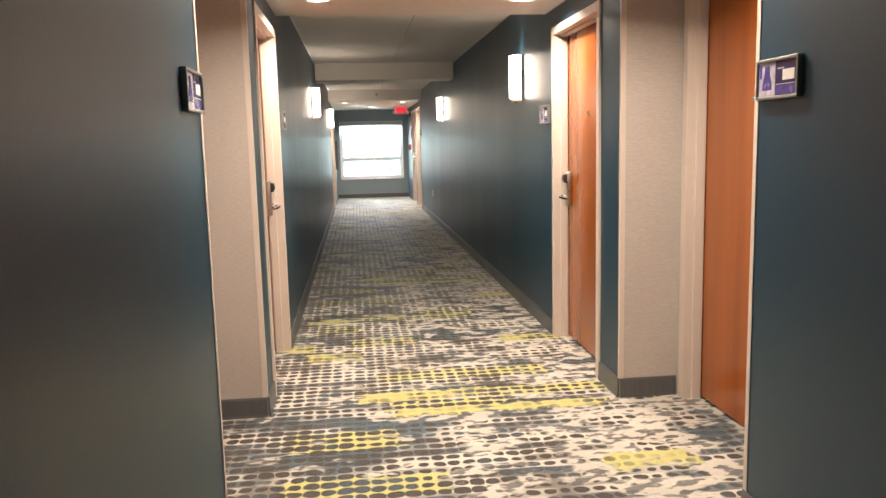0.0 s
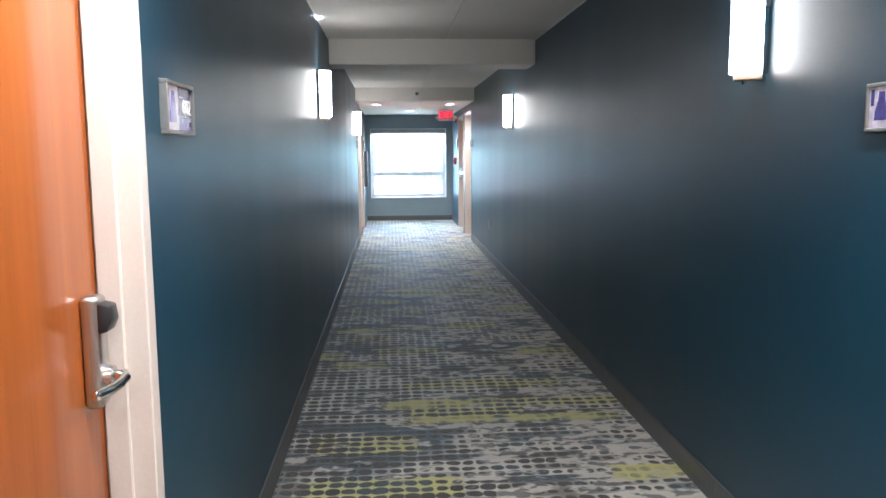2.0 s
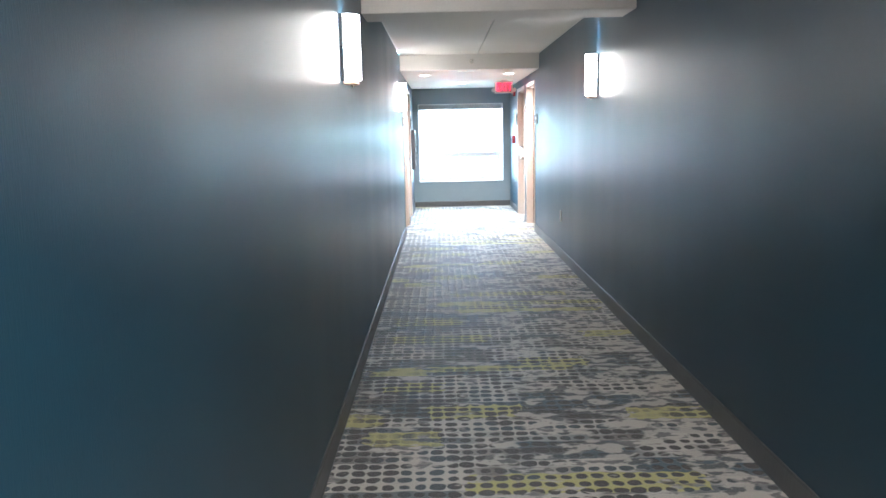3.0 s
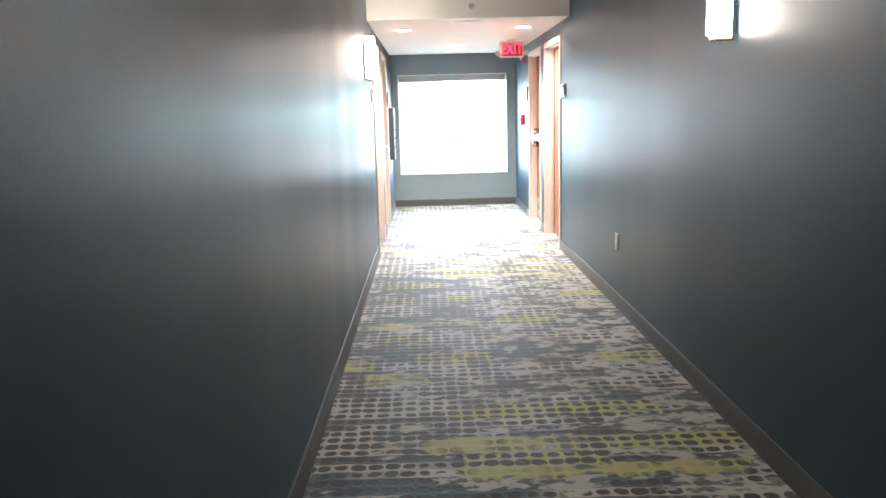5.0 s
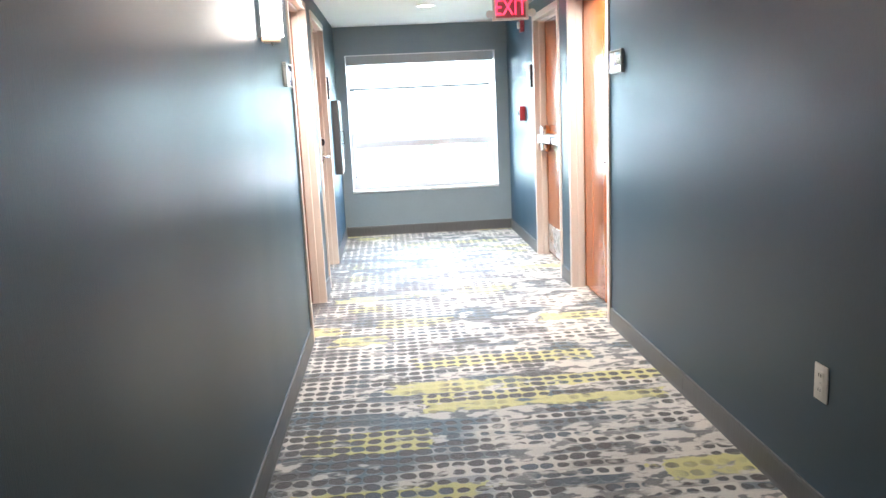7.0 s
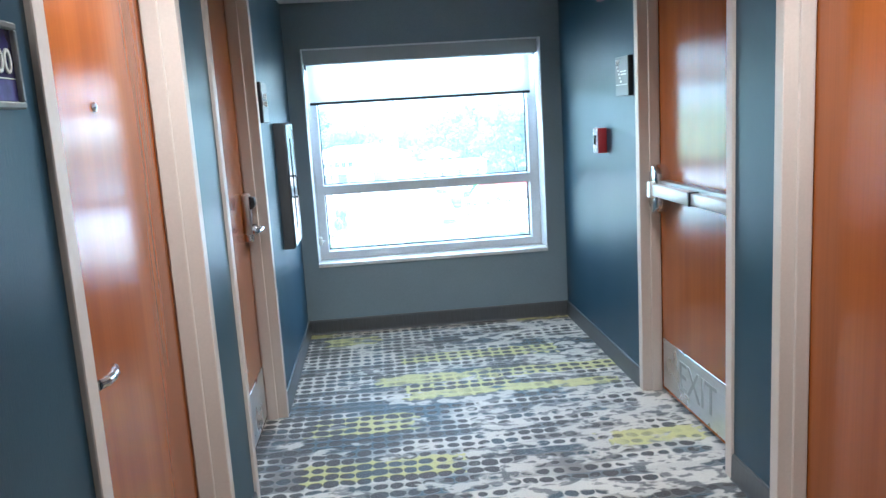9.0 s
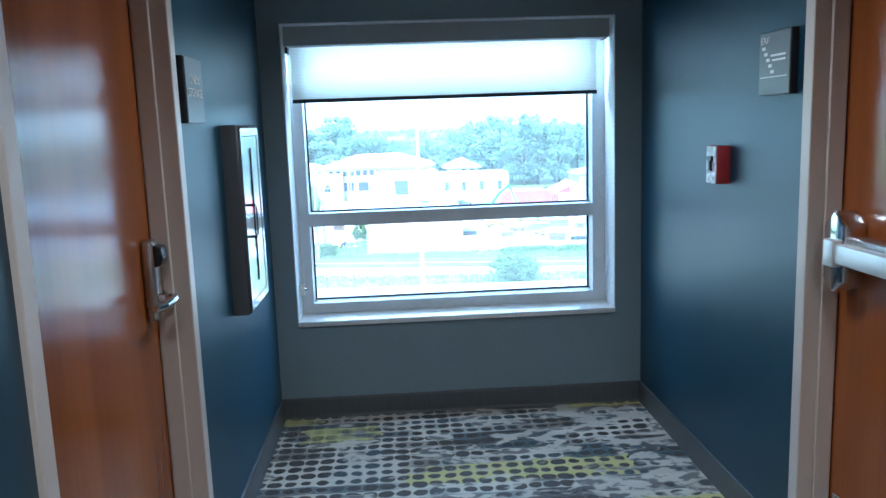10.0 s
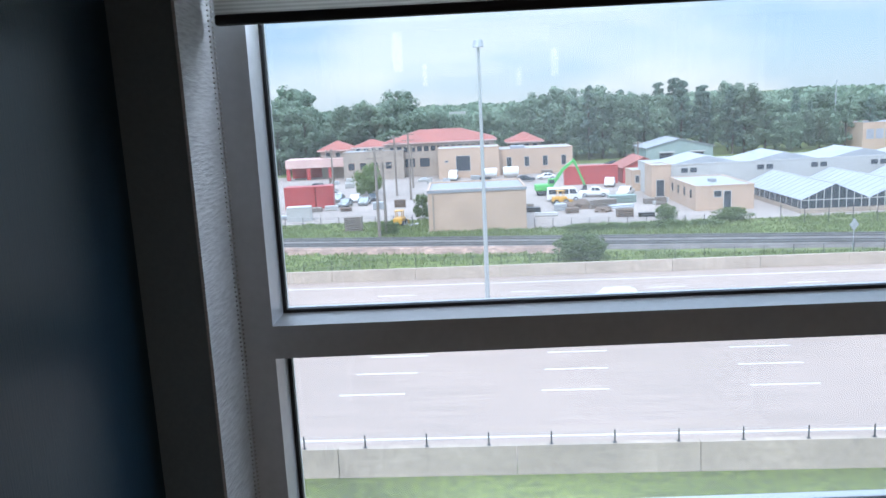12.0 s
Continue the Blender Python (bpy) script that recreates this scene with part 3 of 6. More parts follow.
def door(name, m, label, lever=0, peep=(), kick=False, bar=False):
    """A hollow metal frame and a flush veneer leaf, set 10 cm back. Origin: floor, middle of the opening, wall face."""
    d = thing(name, m, label, "door", kind="structure")
    bm = bmesh.new()
    w, t, f = 0.51, 2.06, 0.05
    for s in (-1, 1):
        for xa, ya, yb in ((w, -0.012, 0.06), (w, 0.06, 0.16)):
            x0, x1 = sorted((s * xa, s * (w - f)))
            put(bm, x0, ya, 0, x1, yb, t)
        x0, x1 = sorted((s * (w - f), s * (w - f - 0.012)))
        put(bm, x0, 0.035, 0, x1, 0.084, t - f)
    put(bm, -w + f, -0.012, t - f, w - f, 0.16, t)
    put(bm, -w + f, 0.035, t - f - 0.012, w - f, 0.084, t - f)
    bmesh.ops.bevel(bm, geom=[e for e in bm.edges if e.calc_length() > 0.5], offset=0.0025, segments=1, affect="EDGES", clamp_overlap=True)
    part("door_frame", bm, "frame_paint", d, "beige painted steel frame")
    leaf = part("leaf", block(-0.457, 0.088, 0.012, 0.457, 0.132, 2.007, 0.002, 1), "door_veneer", d, "orange-brown flush wood veneer")
    if lever:
        lever_lock(d, lever)
    for z in peep:
        bm = bmesh.new()
        rod(bm, (0, 0.089, z), (0, 0.082, z), 0.0115, 0.0095, 16)
        rod(bm, (0, 0.0825, z), (0, 0.0805, z), 0.005, 0.004, 12)
        part("peephole", bm, "chrome", d, "brass-edged peephole" if z > 1.3 else "lower peephole")
    if kick:
        k = part("kick_plate", block(-0.43, 0.0845, 0.03, 0.43, 0.088, 0.275, 0.001, 1), "kick_steel", d, "brushed steel kick plate")
        if bar:
            lettering("EXIT", 0.20, "kick_letter", k, pose(-0.03, 0.0835, 0.15), "lettering", "pale etched word EXIT")
        for x in (-0.41, -0.2, 0.0, 0.2, 0.41):
            for z in (0.045, 0.27):
                bm = bmesh.new()
                rod(bm, (x, 0.0848, z), (x, 0.0832, z), 0.004, 0.003, 8)
                part("screw", bm, "satin_steel", k)
    if bar:
        e = part("exit_bar", block(-0.30, 0.012, 0.995, 0.12, 0.055, 1.05, 0.006, 2), "aluminium", d, "brushed aluminium push bar")
        e.matrix_basis = pose(-0.04, -0.011, 0)
        part("rail", block(0.132, 0.018, 0.998, 0.485, 0.06, 1.047, 0.005, 2), "aluminium", e)
        part("band", block(0.118, 0.010, 0.993, 0.134, 0.062, 1.052, 0.002, 1), "black_plastic", e, "black band on the bar")
        part("backing_rail", block(-0.30, 0.055, 1.0, 0.485, 0.099, 1.066, 0.004, 1), "satin_steel", e)
        part("end_cap", block(0.484, 0.016, 0.99, 0.492, 0.098, 1.056, 0.003, 1), "black_plastic", e)
        head = prism([(-0.385, 0.94), (-0.335, 0.905), (-0.285, 0.94), (-0.285, 1.10), (-0.335, 1.14), (-0.385, 1.10)], 0.03, 0.099, "y", 0.008, 2)
        part("latch_head", head, "chrome", e, "polished latch housing")
        part("latch_cap", block(-0.345, 0.006, 0.985, -0.295, 0.06, 1.06, 0.005, 2), "aluminium", e)
    return d


mid = lambda p: (p[0] + p[1]) / 2
DOOR_WORDS = "closed orange-brown veneer room door in a beige steel frame"
door("door_1", on_right(NICHE_RIGHT[1] - 0.54, 0, NICHE_X), "closed orange veneer room door set back in a niche", lever=-1, peep=(1.49,))
door("door_2", on_left(NICHE_LEFT[1] - 0.54, 0, NICHE_X), "closed orange veneer room door set back in a niche", lever=1, peep=(1.49,))
door("door_3", on_right(mid(DOORS_RIGHT[0])), DOOR_WORDS, lever=1, peep=(1.49,))
door("door_4", on_left(mid(DOORS_LEFT[0])), DOOR_WORDS + " with two peepholes", lever=-1, peep=(1.49, 1.09))
door("door_5", on_right(mid(DOORS_RIGHT[1])), DOOR_WORDS + " by the exit", lever=-1, peep=(1.49,))
door("door_6", on_left(mid(DOORS_LEFT[1])), DOOR_WORDS + " near the window", lever=1, peep=(1.49,))
door("door_7", on_right(mid(DOORS_RIGHT[2])), "closed brown veneer exit door with push bar and steel kick plate", kick=True, bar=True)
door("door_8", on_left(mid(DOORS_LEFT[2])), "closed brown veneer linen room door with steel kick plate", lever=-1, kick=True)

# ---- window ----
FY, GY = 18.40, 18.50     # room face of the window frame, and the glass


def window():
    w = thing("window_1", pose(0, END, WZ0), "wide two-pane grey metal window with a white stone sill", "window", kind="structure")
    inv = pose(0, -END, -WZ0)

    def p(name, bm, material, parent=w, label="", smooth=35):
        bmesh.ops.transform(bm, matrix=inv, verts=bm.verts[:])
        return part(name, bm, material, parent, label, smooth)
    p("window_sill", block(WX0 + 0.001, END - 0.012, 0.462, WX1 - 0.001, FY + 0.02, 0.487, 0.003, 2), "quartz", label="glossy speckled pale stone sill")
    p("reveal", boxes((WX0, END - 0.003, 0.487, WX0 + 0.005, FY, WZ1)), "reveal_covering", label="pale ribbed wallcovering")
    p("reveal", boxes((WX1 - 0.005, END - 0.003, 0.487, WX1, FY, WZ1)), "reveal_covering", label="pale ribbed wallcovering")
    p("reveal", boxes((WX0 + 0.005, END - 0.003, WZ1 - 0.005, WX1 - 0.005, FY, WZ1)), "reveal_covering")
    xl, xr = WX0 + 0.005, WX1 - 0.005
    gl, gr = -0.733, 0.703
    fr = p("window_frame", boxes((xl, FY, 0.487, gl, 18.545, 1.895), (gr, FY, 0.487, xr, 18.545, 1.895), (gl, FY, 1.835, gr, 18.545, 1.895),
                                 (gl, FY, 0.487, gr, 18.545, 0.537), (gl, FY, 0.930, gr, 18.545, 0.994)), "window_metal", label="grey metal frame with one crossbar")
    for z0, z1 in ((0.537, 0.930), (0.994, 1.835)):
        g = 0.007
        p("gasket", boxes((gl, GY - 0.008, z0, gl + g, GY + 0.008, z1), (gr - g, GY - 0.008, z0, gr, GY + 0.008, z1), (gl + g, GY - 0.008, z0, gr - g, GY + 0.008, z0 + g),
                          (gl + g, GY - 0.008, z1 - g, gr - g, GY + 0.008, z1)), "gasket", fr, "black glazing gasket")
        pane = p("pane", boxes((gl + 0.003, GY - 0.003, z0 + 0.003, gr - 0.003, GY + 0.003, z1 - 0.003)), "window_glass", fr, "clear glass pane")
        pane.visible_shadow = False


window()


def roller_blind():
    b = thing("roller_blind", pose(0, 18.34, 1.80), "half-raised cream roller blind under a grey valance", "blind")
    part("valance", block(WX0 + 0.008, -0.055, 0.0, WX1 - 0.012, 0.05, 0.089, 0.004, 2), "valance_fabric", b, "pale grey fabric-wrapped valance")
    part("cloth", boxes((-0.772, 0.020, -0.248, 0.716, 0.0215, 0.02)), "shade_cloth", b, "translucent ribbed cream cloth", 0)
    part("bottom_rail", block(-0.772, 0.012, -0.262, 0.716, 0.030, -0.244, 0.004, 2), "gasket", b, "dark grey bottom rail")
    part("bracket", block(-0.787, -0.03, -0.03, -0.776, 0.045, 0.0, 0.002, 1), "black_plastic", b)
    part("bracket", block(0.741, -0.03, -0.005, 0.752, 0.045, 0.08, 0.002, 1), "black_plastic", b)
    bm = bmesh.new()
    for yy in (0.0, 0.022):
        z = 0.0
        while z > -1.17:
            bmesh.ops.create_icosphere(bm, subdivisions=1, radius=0.0022, matrix=Matrix.Translation((-0.778, yy, z)))
            z -= 0.0085
    part("chain", bm, "satin_steel", b, "beaded steel pull chain")
    t = part("tensioner", block(-0.791, -0.012, -1.205, -0.768, 0.032, -1.15, 0.005, 2), "white_plastic", b, "clear chain tensioner")
    bm = bmesh.new()
    rod(bm, (-0.768, 0.01, -1.178), (-0.757, 0.01, -1.178), 0.012, 0.010, 14)
    part("wheel", bm, "chrome", t)


roller_blind()
sky_lamp = new("sky_lamp", bpy.data.lights.new("sky_lamp", "AREA"))
sky_lamp.data.shape, sky_lamp.data.size, sky_lamp.data.size_y, sky_lamp.data.energy, sky_lamp.data.color = "RECTANGLE", 1.36, 0.20, SKY_LAMP_WATTS, (0.85, 0.94, 1.0)
sky_lamp.matrix_world = look((-0.02, 18.46, 1.70), (-0.02, 17.0, 1.70))


# ---- lamps ----
def sconce(m):
    s = thing("wall_sconce", m, "lit white glass half-round wall sconce on the blue wall", "wall lamp", "corridor wall sconces")
    part("backplate", block(-0.055, -0.012, -0.165, 0.055, 0.0, 0.165, 0.003, 1), "satin_steel", s)
    n = 14
    poly = [(-0.065, -0.012)] + [(-0.065 * math.cos(math.pi * i / n), -0.03 - 0.068 * math.sin(math.pi * i / n) ** 0.8) for i in range(n + 1)] + [(0.065, -0.012)]
    part("shade", prism(poly, -0.16, 0.165, "z"), "sconce_glass", s, "glowing white glass shade")
    for q in (-1, 1):
        xa, xb = sorted((q * 0.0665, q * 0.0705))
        part("side_plate", boxes((xa, -0.020, -0.168, xb, 0.0, 0.168)), "satin_steel", s, "thin metal edge of the wall plate")
    part("base", prism([(x * 0.82, y * 0.86) for x, y in poly], -0.185, -0.162, "z", 0.002, 1), "sconce_wood", s, "tan metal bottom cap")
    bm = bmesh.new()
    rod(bm, (0, -0.05, -0.185), (0, -0.05, -0.198), 0.008, 0.005, 12)
    part("finial", bm, "satin_steel", s)
    lt = new("slit_glow", bpy.data.lights.new("slit_glow", "AREA"))      # light leaks up the wall behind the shade
    lt.data.shape, lt.data.size, lt.data.size_y, lt.data.energy, lt.data.color = "RECTANGLE", 0.022, 0.008, 0.009, (0.85, 0.93, 1.0)
    lt.data.spread = radians(14)
    lt.parent = s
    lt.matrix_basis = pose(0.045, -0.007, 0.172, 180)


for m in (on_right(4.75, 1.825), on_right(10.22, 1.825), on_left(7.84, 1.825), on_left(13.42, 1.825)):
    sconce(m)


def downlight(x, y):
    d = thing("downlight", pose(x, y, LOW), "lit recessed round ceiling downlight with white trim", "ceiling light", "recessed downlights")
    bm = bmesh.new()
    n = 28
    rings = [[(r * math.cos(2 * math.pi * i / n), r * math.sin(2 * math.pi * i / n), z) for i in range(n)] for r, z in ((0.085, 0.0), (0.083, -0.005), (0.064, -0.004), (0.060, -0.0015))]
    vs = [[bm.verts.new(p) for p in ring] for ring in rings]
    for a, b in zip(vs, vs[1:]):
        for i in range(n):
            bm.faces.new((a[i], a[(i + 1) % n], b[(i + 1) % n], b[i]))
    part("trim_ring", bm, "white_plastic", d)
    bm = bmesh.new()
    bmesh.ops.create_circle(bm, cap_ends=True, segments=n, radius=0.061, matrix=Matrix.Translation((0, 0, -0.0018)))
    part("lens", bm, "lamp_lens", d, "glowing frosted lens")
    lt = new("downlight_beam", bpy.data.lights.new("downlight_beam", "AREA"))
    lt.data.shape, lt.data.size, lt.data.energy, lt.data.color = "DISK", 0.11, DOWNLIGHT_WATTS, (1.0, 0.84, 0.66)
    lt.data.spread = radians(150)
    lt.parent = d
    lt.matrix_basis = pose(0, 0, -0.008)


for x, y in ((-0.60, 3.40), (0.62, 3.40), (-0.60, 1.55), (0.62, 1.55), (-0.60, 14.86), (0.585, 14.78), (-0.01, 16.76)):
    downlight(x, y)


def ceiling_vent():
    v = thing("ceiling_vent", pose(0.0, 14.16, LOW), "small white slotted ceiling vent by the beam", "vent")
    part("frame", boxes((-0.145, -0.06, -0.006, 0.145, -0.045, 0), (-0.145, 0.045, -0.006, 0.145, 0.06, 0), (-0.145, -0.045, -0.006, -0.13, 0.045, 0), (0.13, -0.045, -0.006, 0.145, 0.045, 0), bevel=0.0015), "white_plastic", v)
    for i in range(5):
        y = -0.036 + i * 0.018
        part("slat", prism([(y - 0.006, -0.004), (y + 0.006, -0.0015), (y + 0.006, -0.0005), (y - 0.006, -0.003)], -0.13, 0.13, "x"), "white_plastic", v)


ceiling_vent()


def sprinkler():
    s = thing("sprinkler", pose(0.03, 13.96, 2.285), "chrome sidewall fire sprinkler on the lowered ceiling edge", "sprinkler")
    bm = bmesh.new()
    rod(bm, (0, 0, 0), (0, -0.006, 0), 0.028, 0.025, 20)
    part("escutcheon", bm, "chrome", s)
    bm = bmesh.new()
    rod(bm, (0, -0.006, 0), (0, -0.04, 0), 0.009, 0.007, 12)
    part("body", bm, "chrome", s)
    part("deflector", block(-0.016, -0.062, 0.006, 0.016, -0.036, 0.009, 0.001, 1), "chrome", s)


sprinkler()


def exit_sign():
    e = thing("exit_sign", pose(0.625, 16.2, LOW), "hanging exit sign with red glowing letters and twin lamp heads", "exit sign")
    part("canopy", block(-0.05, -0.03, -0.026, 0.05, 0.03, 0.0, 0.004, 2), "exit_housing", e)
    body = part("housing", block(-0.142, -0.022, -0.205, 0.142, 0.022, -0.022, 0.006, 2), "exit_housing", e, "cream plastic housing")
    part("face", block(-0.118, -0.0245, -0.186, 0.118, -0.0215, -0.04, 0.001, 1), "exit_face", body, "dim red translucent face")
    lettering("EXIT", 0.172, "exit_red", body, pose(0, -0.0255, -0.113) @ Matrix.Diagonal((0.72, 1, 1, 1)), "lettering", "glowing red letters", 0.0015)
    for s in (-1, 1):
        bm = bmesh.new()
        rod(bm, (s * 0.142, 0, -0.15), (s * 0.158, -0.01, -0.152), 0.014, 0.014, 12)
        rod(bm, (s * 0.162, 0.012, -0.152), (s * 0.166, -0.035, -0.156), 0.026, 0.032, 18)
        part("lamp_head", bm, "exit_housing", e)


m = surface("exit_face", (0.16, 0.10, 0.10), 0.35, stain=0.03, grain=0.02, bump=0.0)
m.node_tree.nodes["Principled BSDF"].inputs["Emission Color"].default_value = (1.0, 0.02, 0.05, 1)
m.node_tree.nodes["Principled BSDF"].inputs["Emission Strength"].default_value = 0.002
exit_sign()


# ---- signs and fixtures ----
def room_sign(m, number, label):
    s = thing("room_sign", m, label, "sign", "room number signs")
    part("frame", boxes((-0.12, -0.020, -0.0625, 0.12, 0.0, -0.0525), (-0.12, -0.020, 0.0525, 0.12, 0.0, 0.0625), (-0.12, -0.020, -0.0525, -0.11, 0.0, 0.0525), (0.11, -0.020, -0.0525, 0.12, 0.0, 0.0525),
                        bevel=0.002), "sign_frame", s, "grey metal frame")
    pn = part("panel", boxes((-0.11, -0.013, -0.0525, 0.11, -0.001, 0.0525)), "sign_purple", s, "deep purple panel")
    part("picture", boxes((-0.109, -0.0142, -0.0515, -0.012, -0.0125, 0.0515)), "sign_pale", pn, "pale printed picture")
    shape = [(-0.028, -0.034), (0.028, -0.034), (0.026, -0.012), (0.015, 0.016), (0.012, 0.040), (-0.012, 0.040), (-0.015, 0.016), (-0.026, -0.012)]
    part("motif", prism([(-0.058 + a, b) for a, b in shape], -0.0152, -0.0140, "y"), "sign_violet", pn, "violet flared shape")
    part("motif", boxes((-0.103, -0.0150, 0.004, -0.090, -0.0140, 0.046)), "sign_violet", pn)
    part("stripe", boxes((-0.008, -0.0138, -0.0195, 0.108, -0.0125, -0.018)), "letter_white", pn)
    part("caption", boxes((0.002, -0.0138, 0.027, 0.036, -0.0125, 0.031)), "sign_pale", pn)
    part("lower_band", boxes((-0.008, -0.0136, -0.051, 0.108, -0.0125, -0.021)), "sign_violet", pn)
    if number:
        lettering(number, 0.052, "letter_white", pn, pose(0.062, -0.0145, 0.004), "number", "white numerals")
    else:
        part("number", boxes((0.030, -0.0142, -0.008, 0.094, -0.0125, 0.024)), "letter_white", pn, "unreadable white number")


SIGN = "framed purple room sign with white number "
room_sign(on_left(1.095, 1.505), "", "framed purple room sign beside the niche")
room_sign(on_right(0.985, 1.508), "", "framed purple room sign beside the niche")
room_sign(on_right(3.975, 1.509), "603", SIGN + "603 beside a door")
room_sign(on_left(4.032, 1.509), "602", SIGN + "602 beside a door")
room_sign(on_right(14.245, 1.535), "601", SIGN + "601 beside a door")
room_sign(on_left(14.18, 1.535), "600", SIGN + "600 beside a door")


def plaque(m, label):
    p = thing("door_plaque", m, label, "sign", "service door plaques")
    part("backing", block(-0.1, -0.022, -0.096, 0.098, 0.0, 0.096, 0.002, 1), "black_plastic", p, "black backing plate")
    f = part("face", block(-0.097, -0.0255, -0.094, 0.096, -0.022, 0.094, 0.0015, 1), "sign_sage", p, "brushed grey-green face")
    return p, f


p, f = plaque(on_left(16.925, 1.535), "grey plaque with raised words LINEN STORAGE beside a door")
lettering("LINEN/", 0.036, "letter_white", f, pose(0.0, -0.0262, 0.030), "lettering", "raised white words")
lettering("STORAGE", 0.036, "letter_white", f, pose(0.0, -0.0262, -0.008), "lettering", "raised white words")
p, f = plaque(on_right(16.87, 1.56), "grey exit stair plaque with a raised stair symbol")
lettering("EXIT", 0.03, "letter_white", f, pose(-0.055, -0.0262, 0.07), "lettering", "raised white word")
for i in range(5):
    part("step", boxes((-0.075 + i * 0.014, -0.0275, 0.042 - i * 0.018, -0.055 + i * 0.014, -0.0235, 0.052 - i * 0.018)), "letter_white", f)
part("bar", boxes((-0.02, -0.027, 0.02, 0.07, -0.0235, 0.026)), "letter_white", f)
part("bar", boxes((-0.01, -0.027, 0.006, 0.07, -0.0235, 0.012)), "letter_white", f)
part("bar", boxes((-0.085, -0.0268, -0.042, 0.08, -0.0235, -0.039)), "letter_white", f)


def pull_station():
    p = thing("fire_alarm", on_right(17.262, 1.235), "red fire alarm pull station with a white handle", "fire alarm")
    part("body", block(-0.044, -0.05, -0.068, 0.044, 0.0, 0.068, 0.004, 2), "red_enamel", p)
    part("face", block(-0.042, -0.0535, -0.066, 0.042, -0.0495, 0.066, 0.001, 1), "sign_pale", p, "worn pink-white face")
    h = part("handle", prism([(-0.018, 0.03), (0.018, 0.03), (0.018, 0.018), (0.006, 0.012), (0.006, -0.014), (0.018, -0.02), (-0.018, -0.02), (-0.006, -0.014), (-0.006, 0.012), (-0.018, 0.018)],
                             -0.062, -0.0525, "y"), "black_plastic", p, "dark T-shaped handle")
    bm = bmesh.new()
    rod(bm, (0.012, -0.0525, -0.05), (0.012, -0.057, -0.05), 0.007, 0.007, 14)
    part("keyhole", bm, "satin_steel", p)


pull_station()


def strobe():
    p = thing("alarm_strobe", on_right(17.19, 2.03), "red wall alarm strobe with a clear lens", "fire alarm")
    part("body", block(-0.05, -0.035, -0.062, 0.05, 0.0, 0.062, 0.006, 2), "red_enamel", p)
    part("lens", block(-0.02, -0.06, -0.03, 0.02, -0.034, 0.03, 0.008, 2), "white_plastic", p, "clear strobe lens")
    for i in range(4):
        part("slot", boxes((-0.035, -0.0362, -0.054 + i * 0.005, 0.035, -0.0345, -0.052 + i * 0.005)), "black_plastic", p)


strobe()


def outlet():
    o = thing("outlet", on_right(12.118, 0.457), "cream duplex wall outlet low on the blue wall", "outlet")
    pl = part("plate", block(-0.036, -0.006, -0.058, 0.036, 0.0, 0.058, 0.003, 2), "white_plastic", o)
    for z in (-0.024, 0.024):
        r = part("receptacle", block(-0.017, -0.0085, z - 0.014, 0.017, -0.0055, z + 0.014, 0.002, 1), "white_plastic", o)
        for x in (-0.006, 0.006):
            part("slot", boxes((x - 0.0012, -0.0092, z - 0.004, x + 0.0012, -0.008, z + 0.006)), "black_plastic", r)
    bm = bmesh.new()
    rod(bm, (0, -0.0055, 0), (0, -0.0075, 0), 0.003, 0.0025, 10)
    part("screw", bm, "satin_steel", o)


outlet()


